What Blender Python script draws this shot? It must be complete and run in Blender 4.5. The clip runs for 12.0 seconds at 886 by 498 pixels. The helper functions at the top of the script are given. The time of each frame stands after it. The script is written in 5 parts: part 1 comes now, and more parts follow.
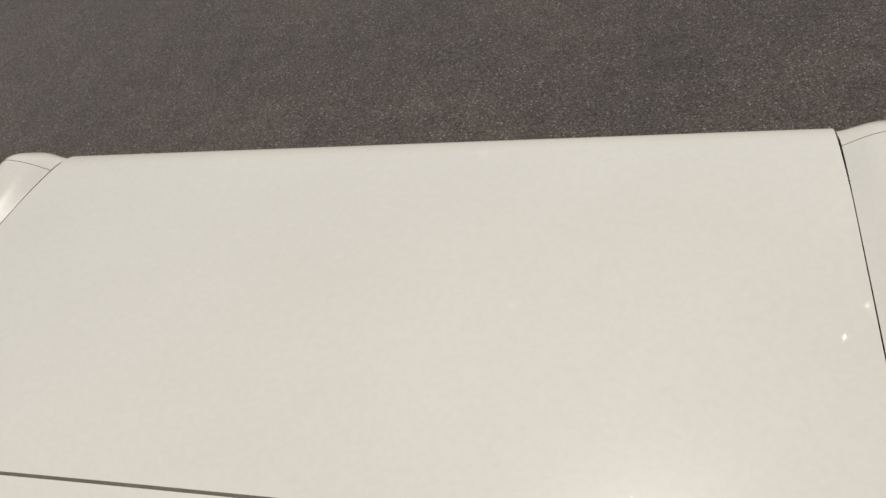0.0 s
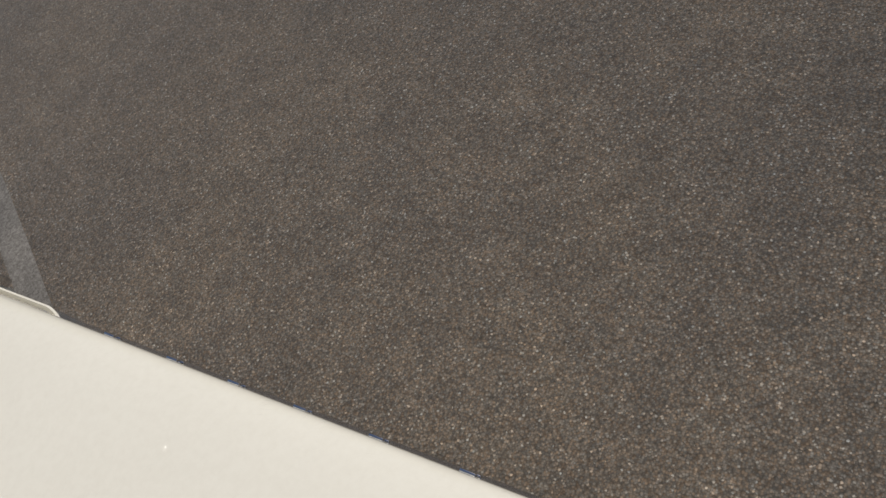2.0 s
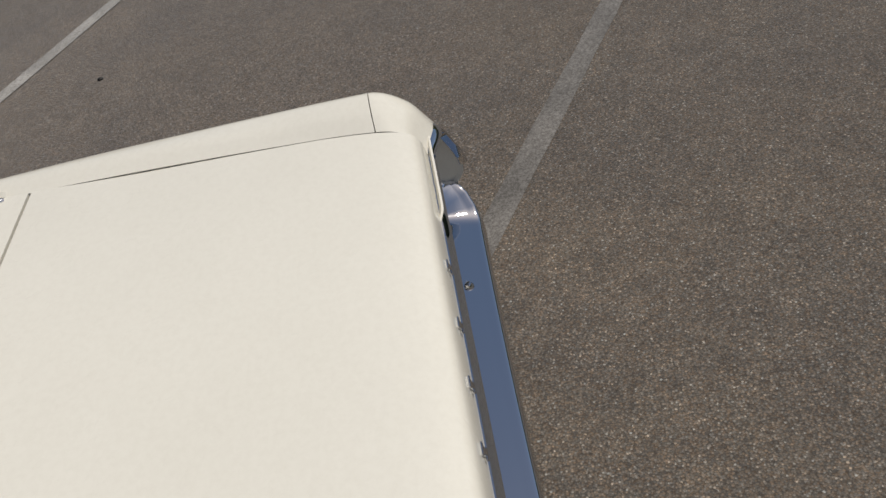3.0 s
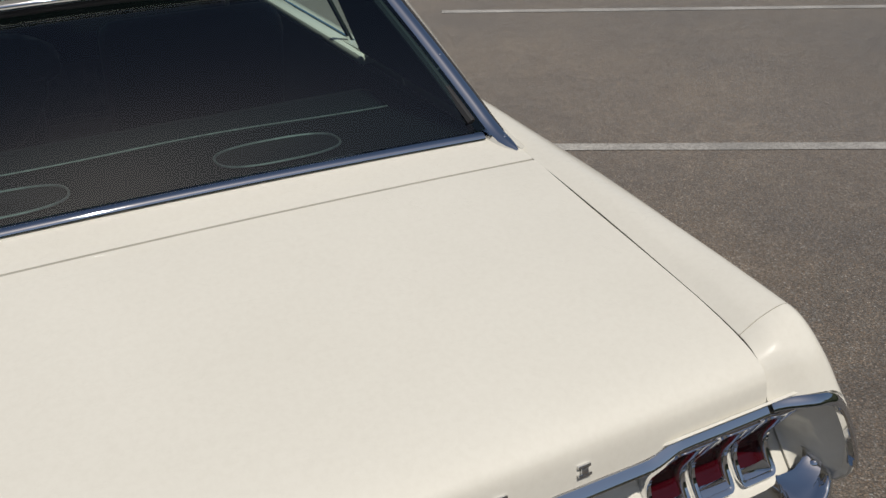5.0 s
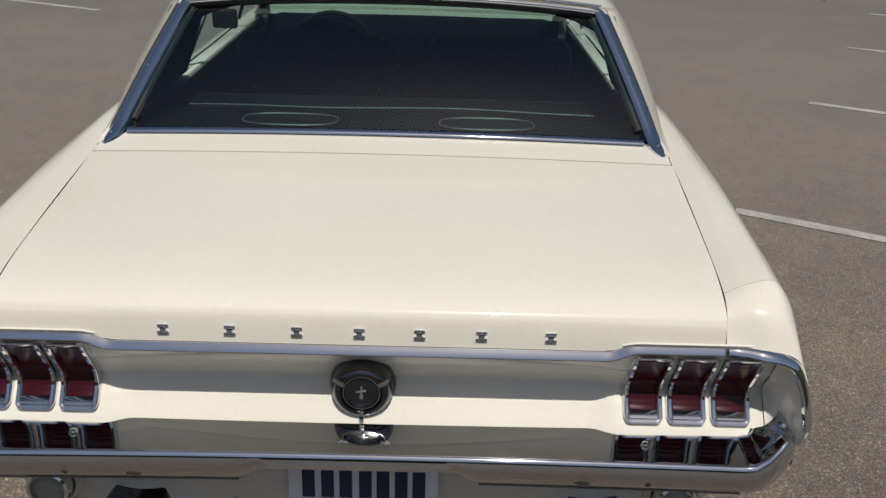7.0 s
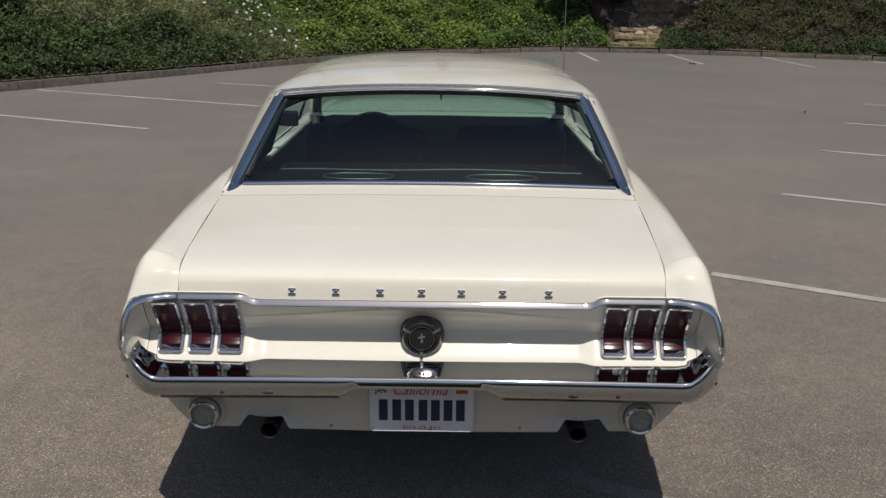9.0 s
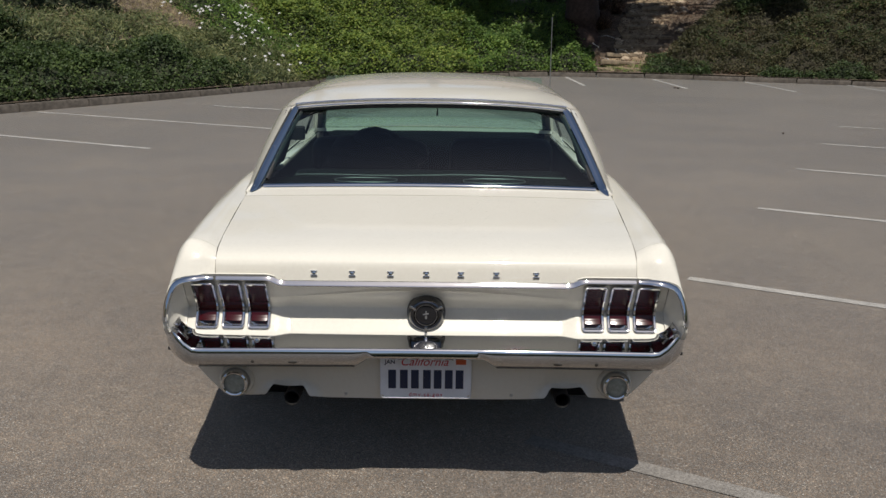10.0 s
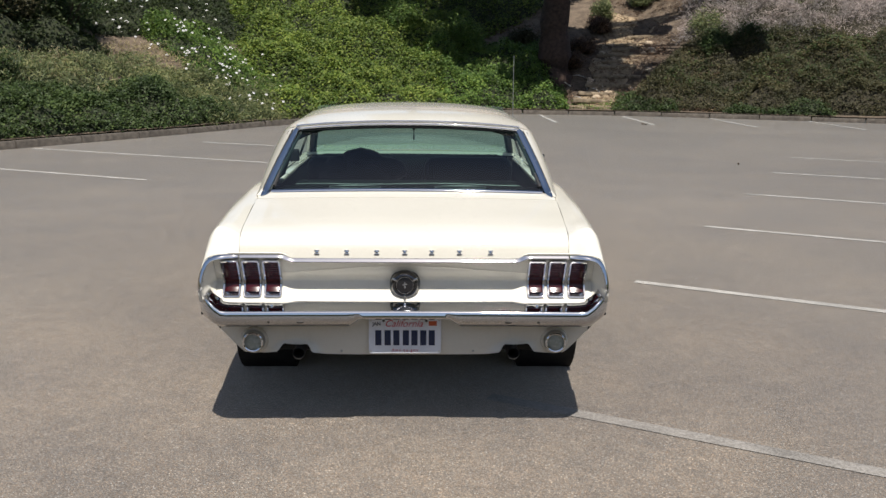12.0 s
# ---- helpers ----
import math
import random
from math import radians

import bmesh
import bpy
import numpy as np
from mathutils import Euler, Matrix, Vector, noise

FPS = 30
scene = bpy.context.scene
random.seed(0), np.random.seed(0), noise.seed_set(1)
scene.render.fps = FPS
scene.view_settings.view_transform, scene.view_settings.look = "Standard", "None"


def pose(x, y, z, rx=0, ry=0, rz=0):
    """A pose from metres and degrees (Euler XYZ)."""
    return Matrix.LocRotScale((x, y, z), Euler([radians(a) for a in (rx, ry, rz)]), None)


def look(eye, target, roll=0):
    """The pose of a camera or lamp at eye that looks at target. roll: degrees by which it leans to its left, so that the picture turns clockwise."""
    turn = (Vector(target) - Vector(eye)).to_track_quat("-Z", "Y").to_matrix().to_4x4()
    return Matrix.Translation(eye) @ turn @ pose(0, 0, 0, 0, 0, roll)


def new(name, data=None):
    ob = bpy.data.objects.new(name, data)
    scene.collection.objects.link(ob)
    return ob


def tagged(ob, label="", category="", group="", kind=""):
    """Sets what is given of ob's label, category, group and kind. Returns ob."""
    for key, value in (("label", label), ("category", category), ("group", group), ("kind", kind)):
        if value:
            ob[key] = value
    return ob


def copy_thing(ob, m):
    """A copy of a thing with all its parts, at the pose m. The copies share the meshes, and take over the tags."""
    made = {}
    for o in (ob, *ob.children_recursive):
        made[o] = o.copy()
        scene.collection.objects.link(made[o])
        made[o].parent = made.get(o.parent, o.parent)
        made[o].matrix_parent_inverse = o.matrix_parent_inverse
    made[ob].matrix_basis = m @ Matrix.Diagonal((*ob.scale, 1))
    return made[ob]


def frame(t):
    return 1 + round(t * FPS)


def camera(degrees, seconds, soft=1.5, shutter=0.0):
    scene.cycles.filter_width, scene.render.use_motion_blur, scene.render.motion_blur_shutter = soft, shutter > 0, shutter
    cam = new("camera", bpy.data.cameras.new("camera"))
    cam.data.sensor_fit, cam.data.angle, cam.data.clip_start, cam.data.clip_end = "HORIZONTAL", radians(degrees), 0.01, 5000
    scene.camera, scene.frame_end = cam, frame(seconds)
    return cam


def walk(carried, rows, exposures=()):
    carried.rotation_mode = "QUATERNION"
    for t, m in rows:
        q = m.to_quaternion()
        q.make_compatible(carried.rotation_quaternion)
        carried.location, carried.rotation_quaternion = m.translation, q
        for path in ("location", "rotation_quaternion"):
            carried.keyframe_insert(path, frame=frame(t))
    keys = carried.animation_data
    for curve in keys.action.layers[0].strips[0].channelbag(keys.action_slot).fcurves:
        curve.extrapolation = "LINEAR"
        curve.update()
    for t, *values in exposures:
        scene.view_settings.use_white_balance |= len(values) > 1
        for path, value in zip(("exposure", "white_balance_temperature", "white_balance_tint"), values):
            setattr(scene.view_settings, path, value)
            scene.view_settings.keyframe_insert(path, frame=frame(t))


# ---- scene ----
cam = camera(50.9, 12.0)
PATH = [
    (0, (-0.57, 1.047, 1.843), (0.074, -0.192, 0.41), -20.3),
    (0.5, (-0.581, 0.852, 1.813), (0.098, -0.331, 0.351), -22.2),
    (1, (-0.583, 0.621, 1.807), (0.131, -0.451, 0.277), -26.7),
    (1.5, (-0.629, 0.333, 1.775), (0.158, -0.598, 0.19), -30.4),
    (2, (-0.674, 0.13, 1.72), (0.353, -0.617, 0.175), -33.1),
    (2.5, (-0.685, 0.006, 1.728), (0.69, -0.375, 0.326), -30.7),
    (3, (-0.714, -0.155, 1.729), (0.825, -0.013, 0.459), -18.8),
    (3.5, (-0.695, -0.314, 1.704), (0.767, 0.396, 0.538), -11.8),
    (3.7, (-0.647, -0.363, 1.699), (0.744, 0.529, 0.573), -9.6),
    (5.3, (-0.136, -0.919, 1.634), (0.52, 0.734, 0.718), -0.8),
    (5.5, (-0.07, -0.978, 1.639), (0.49, 0.707, 0.718), -0.4),
    (6, (0.086, -1.146, 1.627), (0.397, 0.605, 0.713), 1.7),
    (6.5, (0.142, -1.321, 1.605), (0.248, 0.488, 0.76), 2.3),
    (7, (0.136, -1.562, 1.61), (0.151, 0.284, 0.842), 1.6),
    (7.5, (0.182, -1.817, 1.603), (0.138, 0.063, 0.922), 0.7),
    (7.7, (0.192, -1.913, 1.602), (0.127, -0.023, 0.95), 0.4),
    (9.3, (0.064, -2.617, 1.597), (0.055, -0.68, 1.097), 0.6),
    (9.5, (0.065, -2.695, 1.596), (0.052, -0.755, 1.109), 0.6),
    (10, (0.039, -2.915, 1.588), (0.048, -0.971, 1.118), 0.7),
    (10.5, (0.025, -3.168, 1.597), (0.053, -1.222, 1.14), 0.8),
    (11, (0.08, -3.39, 1.58), (0.106, -1.438, 1.144), 1.1),
    (11.5, (0.107, -3.602, 1.577), (0.13, -1.644, 1.173), 0.5),
    (12, (0.057, -3.774, 1.561), (0.109, -1.812, 1.174), 0.5),
]
walk(cam, [(t, look(eye, target, roll)) for t, eye, target, roll in PATH],
     [(0.0, -0.46), (0.6, -0.55), (1.0, -0.54), (1.5, -0.62), (1.75, -0.52), (2.1, -0.34), (3.5, -0.30), (6.0, -0.32), (7.5, -0.17), (9.5, -0.12), (10.5, 0.18), (11.2, 0.40), (12.0, 0.50)])

# ---- light ----
SUN = Vector((0.07, -0.54, 0.92)).normalized()
sun_el = math.asin(SUN.z)
sun_az = math.atan2(SUN.x, SUN.y)
world = bpy.data.worlds.new("sky")
scene.world = world
world.use_nodes = True
wn, wl = world.node_tree.nodes, world.node_tree.links
sky = wn.new("ShaderNodeTexSky")
sky.sky_type = "NISHITA"
sky.sun_disc = False
sky.sun_elevation, sky.sun_rotation = sun_el, sun_az
sky.air_density, sky.dust_density, sky.ozone_density = 1.0, 1.1, 1.0
wl.new(sky.outputs[0], wn["Background"].inputs[0])
wn["Background"].inputs[1].default_value = 0.070
lamp = bpy.data.lights.new("sun", "SUN")
lamp.energy, lamp.angle, lamp.color = 4.5, radians(0.53), (1.0, 0.945, 0.865)
sun = new("sun", lamp)
sun.matrix_world = look(SUN * 60, (0, 0, 0))


# ---- materials ----
def material(name, base, rough=0.5, metal=0.0, coat=0.0, spec=0.5):
    m = bpy.data.materials.new(name)
    m.use_nodes = True
    b = m.node_tree.nodes["Principled BSDF"]
    b.inputs["Base Color"].default_value = (*base, 1)
    b.inputs["Roughness"].default_value = rough
    b.inputs["Metallic"].default_value = metal
    b.inputs["Coat Weight"].default_value = coat
    b.inputs["Coat Roughness"].default_value = 0.02
    b.inputs["Specular IOR Level"].default_value = spec
    return m


def node(m, kind, **values):
    n = m.node_tree.nodes.new(kind)
    for key, value in values.items():
        n.inputs[key.replace("_", " ")].default_value = value
    return n


def link(m, a, b):
    m.node_tree.links.new(a, b)


def coords(m):
    return m.node_tree.nodes.new("ShaderNodeTexCoord").outputs["Object"]


def ramp(m, source, stops):
    r = m.node_tree.nodes.new("ShaderNodeValToRGB")
    while len(r.color_ramp.elements) < len(stops):
        r.color_ramp.elements.new(0.5)
    for e, (at, colour) in zip(r.color_ramp.elements, stops):
        e.position, e.color = at, (*colour, 1)
    link(m, source, r.inputs[0])
    return r.outputs[0]


def blend(m, kind, factor, a, b):
    x = m.node_tree.nodes.new("ShaderNodeMix")
    x.data_type, x.blend_type = "RGBA", kind
    for value, socket in ((factor, x.inputs[0]), (a, x.inputs[6]), (b, x.inputs[7])):
        if isinstance(value, (int, float)):
            socket.default_value = value
        elif isinstance(value, tuple):
            socket.default_value = (*value, 1)
        else:
            link(m, value, socket)
    return x.outputs[2]


def noise_of(m, scale, detail=4.0, rough=0.55):
    n = node(m, "ShaderNodeTexNoise", Scale=scale, Detail=detail, Roughness=rough)
    link(m, coords(m), n.inputs["Vector"])
    return n.outputs["Fac"]


def bump(m, height, strength, distance):
    n = node(m, "ShaderNodeBump", Strength=strength, Distance=distance)
    link(m, height, n.inputs["Height"])
    link(m, n.outputs[0], m.node_tree.nodes["Principled BSDF"].inputs["Normal"])


def base_of(m, colour):
    link(m, colour, m.node_tree.nodes["Principled BSDF"].inputs["Base Color"])


def rough_of(m, source, low, high):
    r = node(m, "ShaderNodeMapRange", To_Min=low, To_Max=high)
    link(m, source, r.inputs["Value"])
    link(m, r.outputs[0], m.node_tree.nodes["Principled BSDF"].inputs["Roughness"])


def asphalt_material():
    m = material("asphalt", (0.1, 0.095, 0.09), 0.9, spec=0.25)
    b = m.node_tree.nodes["Principled BSDF"]
    b.inputs["Diffuse Roughness"].default_value = 1.0
    b.inputs["Sheen Weight"].default_value = 1.0
    b.inputs["Sheen Roughness"].default_value = 0.36
    b.inputs["Sheen Tint"].default_value = (1.0, 0.90, 0.78, 1)
    stones = node(m, "ShaderNodeTexVoronoi", Scale=215.0, Randomness=1.0)
    link(m, coords(m), stones.inputs["Vector"])
    tone = node(m, "ShaderNodeSeparateColor")
    link(m, stones.outputs["Color"], tone.inputs[0])
    chips = ramp(m, tone.outputs[0], [(0.0, (0.106, 0.092, 0.079)), (0.5, (0.158, 0.137, 0.117)), (0.86, (0.212, 0.185, 0.158)), (0.95, (0.262, 0.232, 0.200)), (0.98, (0.33, 0.305, 0.27)), (1.0, (0.46, 0.435, 0.40))])
    hue = ramp(m, tone.outputs[1], [(0.0, (0.90, 0.98, 1.06)), (0.5, (1.0, 1.0, 1.0)), (1.0, (1.16, 1.0, 0.86))])
    chips = blend(m, "MULTIPLY", 1.0, chips, hue)
    gaps = ramp(m, stones.outputs["Distance"], [(0.32, (1.03, 1.03, 1.03)), (0.75, (0.6, 0.6, 0.6))])
    c = blend(m, "MULTIPLY", 1.0, chips, gaps)
    fine = ramp(m, noise_of(m, 120, 5, 0.75), [(0.34, (0.74, 0.74, 0.75)), (0.66, (1.27, 1.27, 1.25))])
    c = blend(m, "MULTIPLY", 1.0, c, fine)
    wide = ramp(m, noise_of(m, 1.1, 5, 0.6), [(0.3, (0.84, 0.86, 0.90)), (0.7, (1.14, 1.11, 1.06))])
    c = blend(m, "MULTIPLY", 1.0, c, wide)
    mid = ramp(m, noise_of(m, 9, 7, 0.75), [(0.3, (0.80, 0.80, 0.81)), (0.7, (1.19, 1.18, 1.16))])
    c = blend(m, "MULTIPLY", 1.0, c, mid)
    far = ramp(m, noise_of(m, 0.16, 4, 0.6), [(0.35, (0.82, 0.82, 0.83)), (0.65, (1.16, 1.15, 1.12))])
    c = blend(m, "MULTIPLY", 1.0, c, far)
    oil = ramp(m, noise_of(m, 0.55, 3, 0.4), [(0.66, (1, 1, 1)), (0.76, (0.82, 0.82, 0.82))])
    c = blend(m, "MULTIPLY", 0.6, c, oil)
    for cx, cy, radius in ((9.0, 31.0, 12.6), (9.2, 31.2, 14.3), (12.5, 33.0, 15.8)):
        off = node(m, "ShaderNodeVectorMath")
        off.operation = 'DISTANCE'
        link(m, coords(m), off.inputs[0])
        off.inputs[1].default_value = (cx, cy, 0)
        band = node(m, "ShaderNodeMapRange", From_Min=radius - 0.8, From_Max=radius + 0.8)
        link(m, off.outputs["Value"], band.inputs["Value"])
        mark = ramp(m, band.outputs[0], [(0.36, (1, 1, 1)), (0.46, (0.8, 0.8, 0.81)), (0.54, (0.8, 0.8, 0.81)), (0.64, (1, 1, 1))])
        c = blend(m, "MULTIPLY", 0.7, c, mark)
    base_of(m, c)
    bump(m, stones.outputs["Distance"], 0.4, 0.003)
    return m


def line_material(name, worn_tone, kept_tone, low, high):
    """Road paint rubbed through to the stones; low and high set how much of it is left."""
    m = material(name, (0.5, 0.49, 0.46), 0.9, spec=0.25)
    b = m.node_tree.nodes["Principled BSDF"]
    b.inputs["Diffuse Roughness"].default_value = 1.0
    b.inputs["Sheen Weight"].default_value = 0.3
    b.inputs["Sheen Roughness"].default_value = 0.45
    worn = ramp(m, noise_of(m, 130, 5, 0.75), [(low, worn_tone), (high, kept_tone)])
    patch = ramp(m, noise_of(m, 3, 4, 0.6), [(0.35, (0.72, 0.72, 0.72)), (0.65, (1.1, 1.1, 1.1))])
    base_of(m, blend(m, "MULTIPLY", 1.0, worn, patch))
    bump(m, noise_of(m, 170, 3), 0.4, 0.003)
    return m


def paint_material():
    m = material("cream_paint", (0.66, 0.615, 0.52), 0.24, coat=0.85, spec=0.05)
    wide = ramp(m, noise_of(m, 2.2, 4), [(0.3, (0.665, 0.640, 0.566)), (0.7, (0.695, 0.670, 0.596))])
    dust = ramp(m, noise_of(m, 90, 6, 0.7), [(0.3, (0.96, 0.955, 0.95)), (0.6, (1, 1, 1))])
    base_of(m, blend(m, "MULTIPLY", 1.0, wide, dust))
    b = m.node_tree.nodes["Principled BSDF"]
    r = node(m, "ShaderNodeMapRange", To_Min=0.012, To_Max=0.04)
    link(m, noise_of(m, 5, 5, 0.6), r.inputs["Value"])
    link(m, r.outputs[0], b.inputs["Coat Roughness"])
    n = node(m, "ShaderNodeBump", Strength=0.03, Distance=0.002)
    link(m, noise_of(m, 14, 2), n.inputs["Height"])
    swirl = node(m, "ShaderNodeTexVoronoi", Scale=17.0, Randomness=1.0)
    swirl.feature = 'DISTANCE_TO_EDGE'
    bent = node(m, "ShaderNodeVectorMath")
    link(m, coords(m), bent.inputs[0])
    wander = node(m, "ShaderNodeTexNoise", Scale=6.0, Detail=3.0)
    link(m, coords(m), wander.inputs["Vector"])
    link(m, wander.outputs["Color"], bent.inputs[1])
    link(m, bent.outputs[0], swirl.inputs["Vector"])
    hair = ramp(m, swirl.outputs["Distance"], [(0.0, (0, 0, 0)), (0.03, (1, 1, 1))])
    some = ramp(m, noise_of(m, 30, 3), [(0.52, (1, 1, 1)), (0.6, (0, 0, 0))])
    scratch = node(m, "ShaderNodeBump", Strength=0.42, Distance=0.0006)
    link(m, blend(m, "LIGHTEN", 1.0, hair, some), scratch.inputs["Height"])
    link(m, n.outputs[0], scratch.inputs["Normal"])
    link(m, scratch.outputs[0], b.inputs["Coat Normal"])
    return m


def chrome_material():
    m = material("chrome", (0.70, 0.705, 0.72), 0.03, 1.0)
    rough_of(m, noise_of(m, 9, 5, 0.65), 0.008, 0.06)
    bump(m, noise_of(m, 22, 2), 0.02, 0.002)
    return m


def glass_material(name, tint, gloss=1.0):
    m = bpy.data.materials.new(name)
    m.use_nodes = True
    nt = m.node_tree
    nt.nodes.remove(nt.nodes["Principled BSDF"])
    clear = node(m, "ShaderNodeBsdfTransparent", Color=(*tint, 1))
    shine = node(m, "ShaderNodeBsdfGlossy", Roughness=0.004)
    facing = node(m, "ShaderNodeLayerWeight", Blend=0.5)
    steep = m.node_tree.nodes.new("ShaderNodeMath")
    steep.operation = "POWER"
    steep.inputs[1].default_value = 5.0
    link(m, facing.outputs["Facing"], steep.inputs[0])
    fres = node(m, "ShaderNodeMapRange", To_Min=0.085, To_Max=1.0)
    link(m, steep.outputs[0], fres.inputs["Value"])
    mix = nt.nodes.new("ShaderNodeMixShader")
    link(m, fres.outputs[0], mix.inputs[0])
    link(m, clear.outputs[0], mix.inputs[1])
    link(m, shine.outputs[0], mix.inputs[2])
    link(m, mix.outputs[0], nt.nodes["Material Output"].inputs[0])
    return m


def noisy(name, a, b, scale, rough, metal=0.0, relief=0.0, detail=5):
    """A surface whose colour wanders between two tones, with relief of that many metres."""
    m = material(name, a, rough, metal)
    f = noise_of(m, scale, detail, 0.62)
    big = noise_of(m, scale / 7, 3)
    c = ramp(m, f, [(0.3, a), (0.7, b)])
    base_of(m, blend(m, "MULTIPLY", 1.0, c, ramp(m, big, [(0.3, (0.82, 0.82, 0.82)), (0.7, (1.15, 1.15, 1.15))])))
    if relief:
        bump(m, f, 0.6, relief)
    return m


def leaf_material(name, a, b, c):
    a, b, c = [(1.1 * r, 1.1 * g, 1.34 * u) for r, g, u in (a, b, c)]
    m = material(name, a, 0.55, spec=0.35)
    g = m.node_tree.nodes.new("ShaderNodeNewGeometry")
    tone = ramp(m, g.outputs["Random Per Island"], [(0.0, a), (0.55, b), (1.0, c)])
    wide = ramp(m, noise_of(m, 0.9, 3), [(0.3, (0.55, 0.6, 0.55)), (0.7, (1.35, 1.28, 1.1))])
    colour = blend(m, "MULTIPLY", 1.0, tone, wide)
    base_of(m, colour)
    thin = node(m, "ShaderNodeBsdfTranslucent")
    link(m, colour, thin.inputs[0])
    mix = node(m, "ShaderNodeMixShader", Fac=0.3)
    link(m, m.node_tree.nodes["Principled BSDF"].outputs[0], mix.inputs[1])
    link(m, thin.outputs[0], mix.inputs[2])
    link(m, mix.outputs[0], m.node_tree.nodes["Material Output"].inputs[0])
    return m


ASPHALT, PAINT, CHROME = asphalt_material(), paint_material(), chrome_material()
LINE = line_material("worn_line_paint", (0.128, 0.116, 0.102), (0.295, 0.277, 0.253), 0.40, 0.62)
LINE_BRIGHT = line_material("kept_line_paint", (0.17, 0.16, 0.145), (0.42, 0.405, 0.375), 0.36, 0.60)
GLASS = glass_material("window_glass", (0.62, 0.81, 0.76))
LENS_CLEAR = glass_material("lamp_glass", (0.8, 0.82, 0.8))
RUBBER = noisy("tyre_rubber", (0.018, 0.018, 0.018), (0.03, 0.03, 0.029), 60, 0.8, relief=0.001)
BLACK = noisy("black_vinyl", (0.003, 0.0036, 0.0044), (0.005, 0.0058, 0.0068), 14, 0.6)
BLACK.node_tree.nodes["Principled BSDF"].inputs["Specular IOR Level"].default_value = 0.2
UNDER = noisy("underbody_black", (0.012, 0.012, 0.012), (0.03, 0.028, 0.026), 12, 0.9, relief=0.003)
SOOT = noisy("exhaust_soot", (0.004, 0.004, 0.004), (0.010, 0.009, 0.009), 40, 0.7, relief=0.0006)
# chrome with a darkened base, which puts dark reflections into the colour
CHROME_DARK_REFLECTION = noisy("chrome_dark_reflection", (0.11, 0.11, 0.115), (0.16, 0.16, 0.165), 20, 0.07, 1.0)
BADGE_BLACK = material("badge_black", (0.01, 0.01, 0.012), 0.2, coat=0.6)
RED = material("red_lens", (0.034, 0.0010, 0.0034), 0.20, spec=0.38)
SILVER = noisy("silver_paint", (0.4, 0.4, 0.4), (0.5, 0.5, 0.5), 40, 0.35, 0.9)
BEAD = noisy("dull_bead", (0.10, 0.10, 0.10), (0.18, 0.18, 0.18), 60, 0.45, 0.6)
LAMP_GLASS = noisy("ribbed_lamp_glass", (0.22, 0.235, 0.20), (0.34, 0.35, 0.31), 90, 0.22, relief=0.0008)
MATT = material("matt_black_dash", (0.006, 0.0062, 0.007), 0.95, spec=0.05)
SEAL = material("dark_rubber_seal", (0.02, 0.02, 0.022), 0.7)
STEEL = noisy("sooty_steel", (0.05, 0.045, 0.04), (0.16, 0.15, 0.14), 30, 0.5, 0.8, relief=0.0008)
PLATE = noisy("plate_white", (0.713, 0.724, 0.770), (0.782, 0.793, 0.828), 30, 0.45)
PLATE_BLUE = material("plate_navy", (0.012, 0.02, 0.06), 0.5)
PLATE_RED = material("plate_red", (0.5, 0.03, 0.05), 0.5)
STICKER = material("sticker_orange", (0.55, 0.10, 0.03), 0.5)
KERB = noisy("kerb_concrete", (0.042, 0.036, 0.030), (0.125, 0.108, 0.090), 8, 0.9, relief=0.006)
SOIL = noisy("dry_soil", (0.058, 0.043, 0.031), (0.165, 0.125, 0.088), 3.2, 0.95, relief=0.05, detail=8)
BARK = noisy("bark", (0.022, 0.013, 0.010), (0.076, 0.047, 0.035), 9, 0.9, relief=0.03)
TIMBER = noisy("weathered_timber", (0.12, 0.092, 0.062), (0.31, 0.245, 0.165), 6, 0.85, relief=0.008)
LEAF_IVY = leaf_material("ivy_leaf", (0.052, 0.096, 0.014), (0.112, 0.170, 0.026), (0.205, 0.245, 0.046))
LEAF_DARK = leaf_material("dark_leaf", (0.020, 0.037, 0.010), (0.038, 0.066, 0.017), (0.077, 0.112, 0.030))
LEAF_SAGE = leaf_material("sage_leaf", (0.062, 0.085, 0.030), (0.121, 0.148, 0.055), (0.228, 0.231, 0.097))
LITTER = leaf_material("leaf_litter", (0.041, 0.026, 0.017), (0.097, 0.061, 0.037), (0.221, 0.146, 0.087))
LEAF_BROWN = leaf_material("brown_green_leaf", (0.034, 0.038, 0.015), (0.064, 0.064, 0.025), (0.108, 0.092, 0.042))
LEAF_GREY = leaf_material("grey_twig", (0.166, 0.139, 0.118), (0.276, 0.238, 0.205), (0.414, 0.370, 0.323))
LEAF_DRY = leaf_material("dry_grass", (0.15, 0.13, 0.065), (0.23, 0.20, 0.10), (0.34, 0.30, 0.165))
PETAL = leaf_material("white_petal", (0.75, 0.75, 0.7), (0.8, 0.8, 0.76), (0.85, 0.85, 0.8))


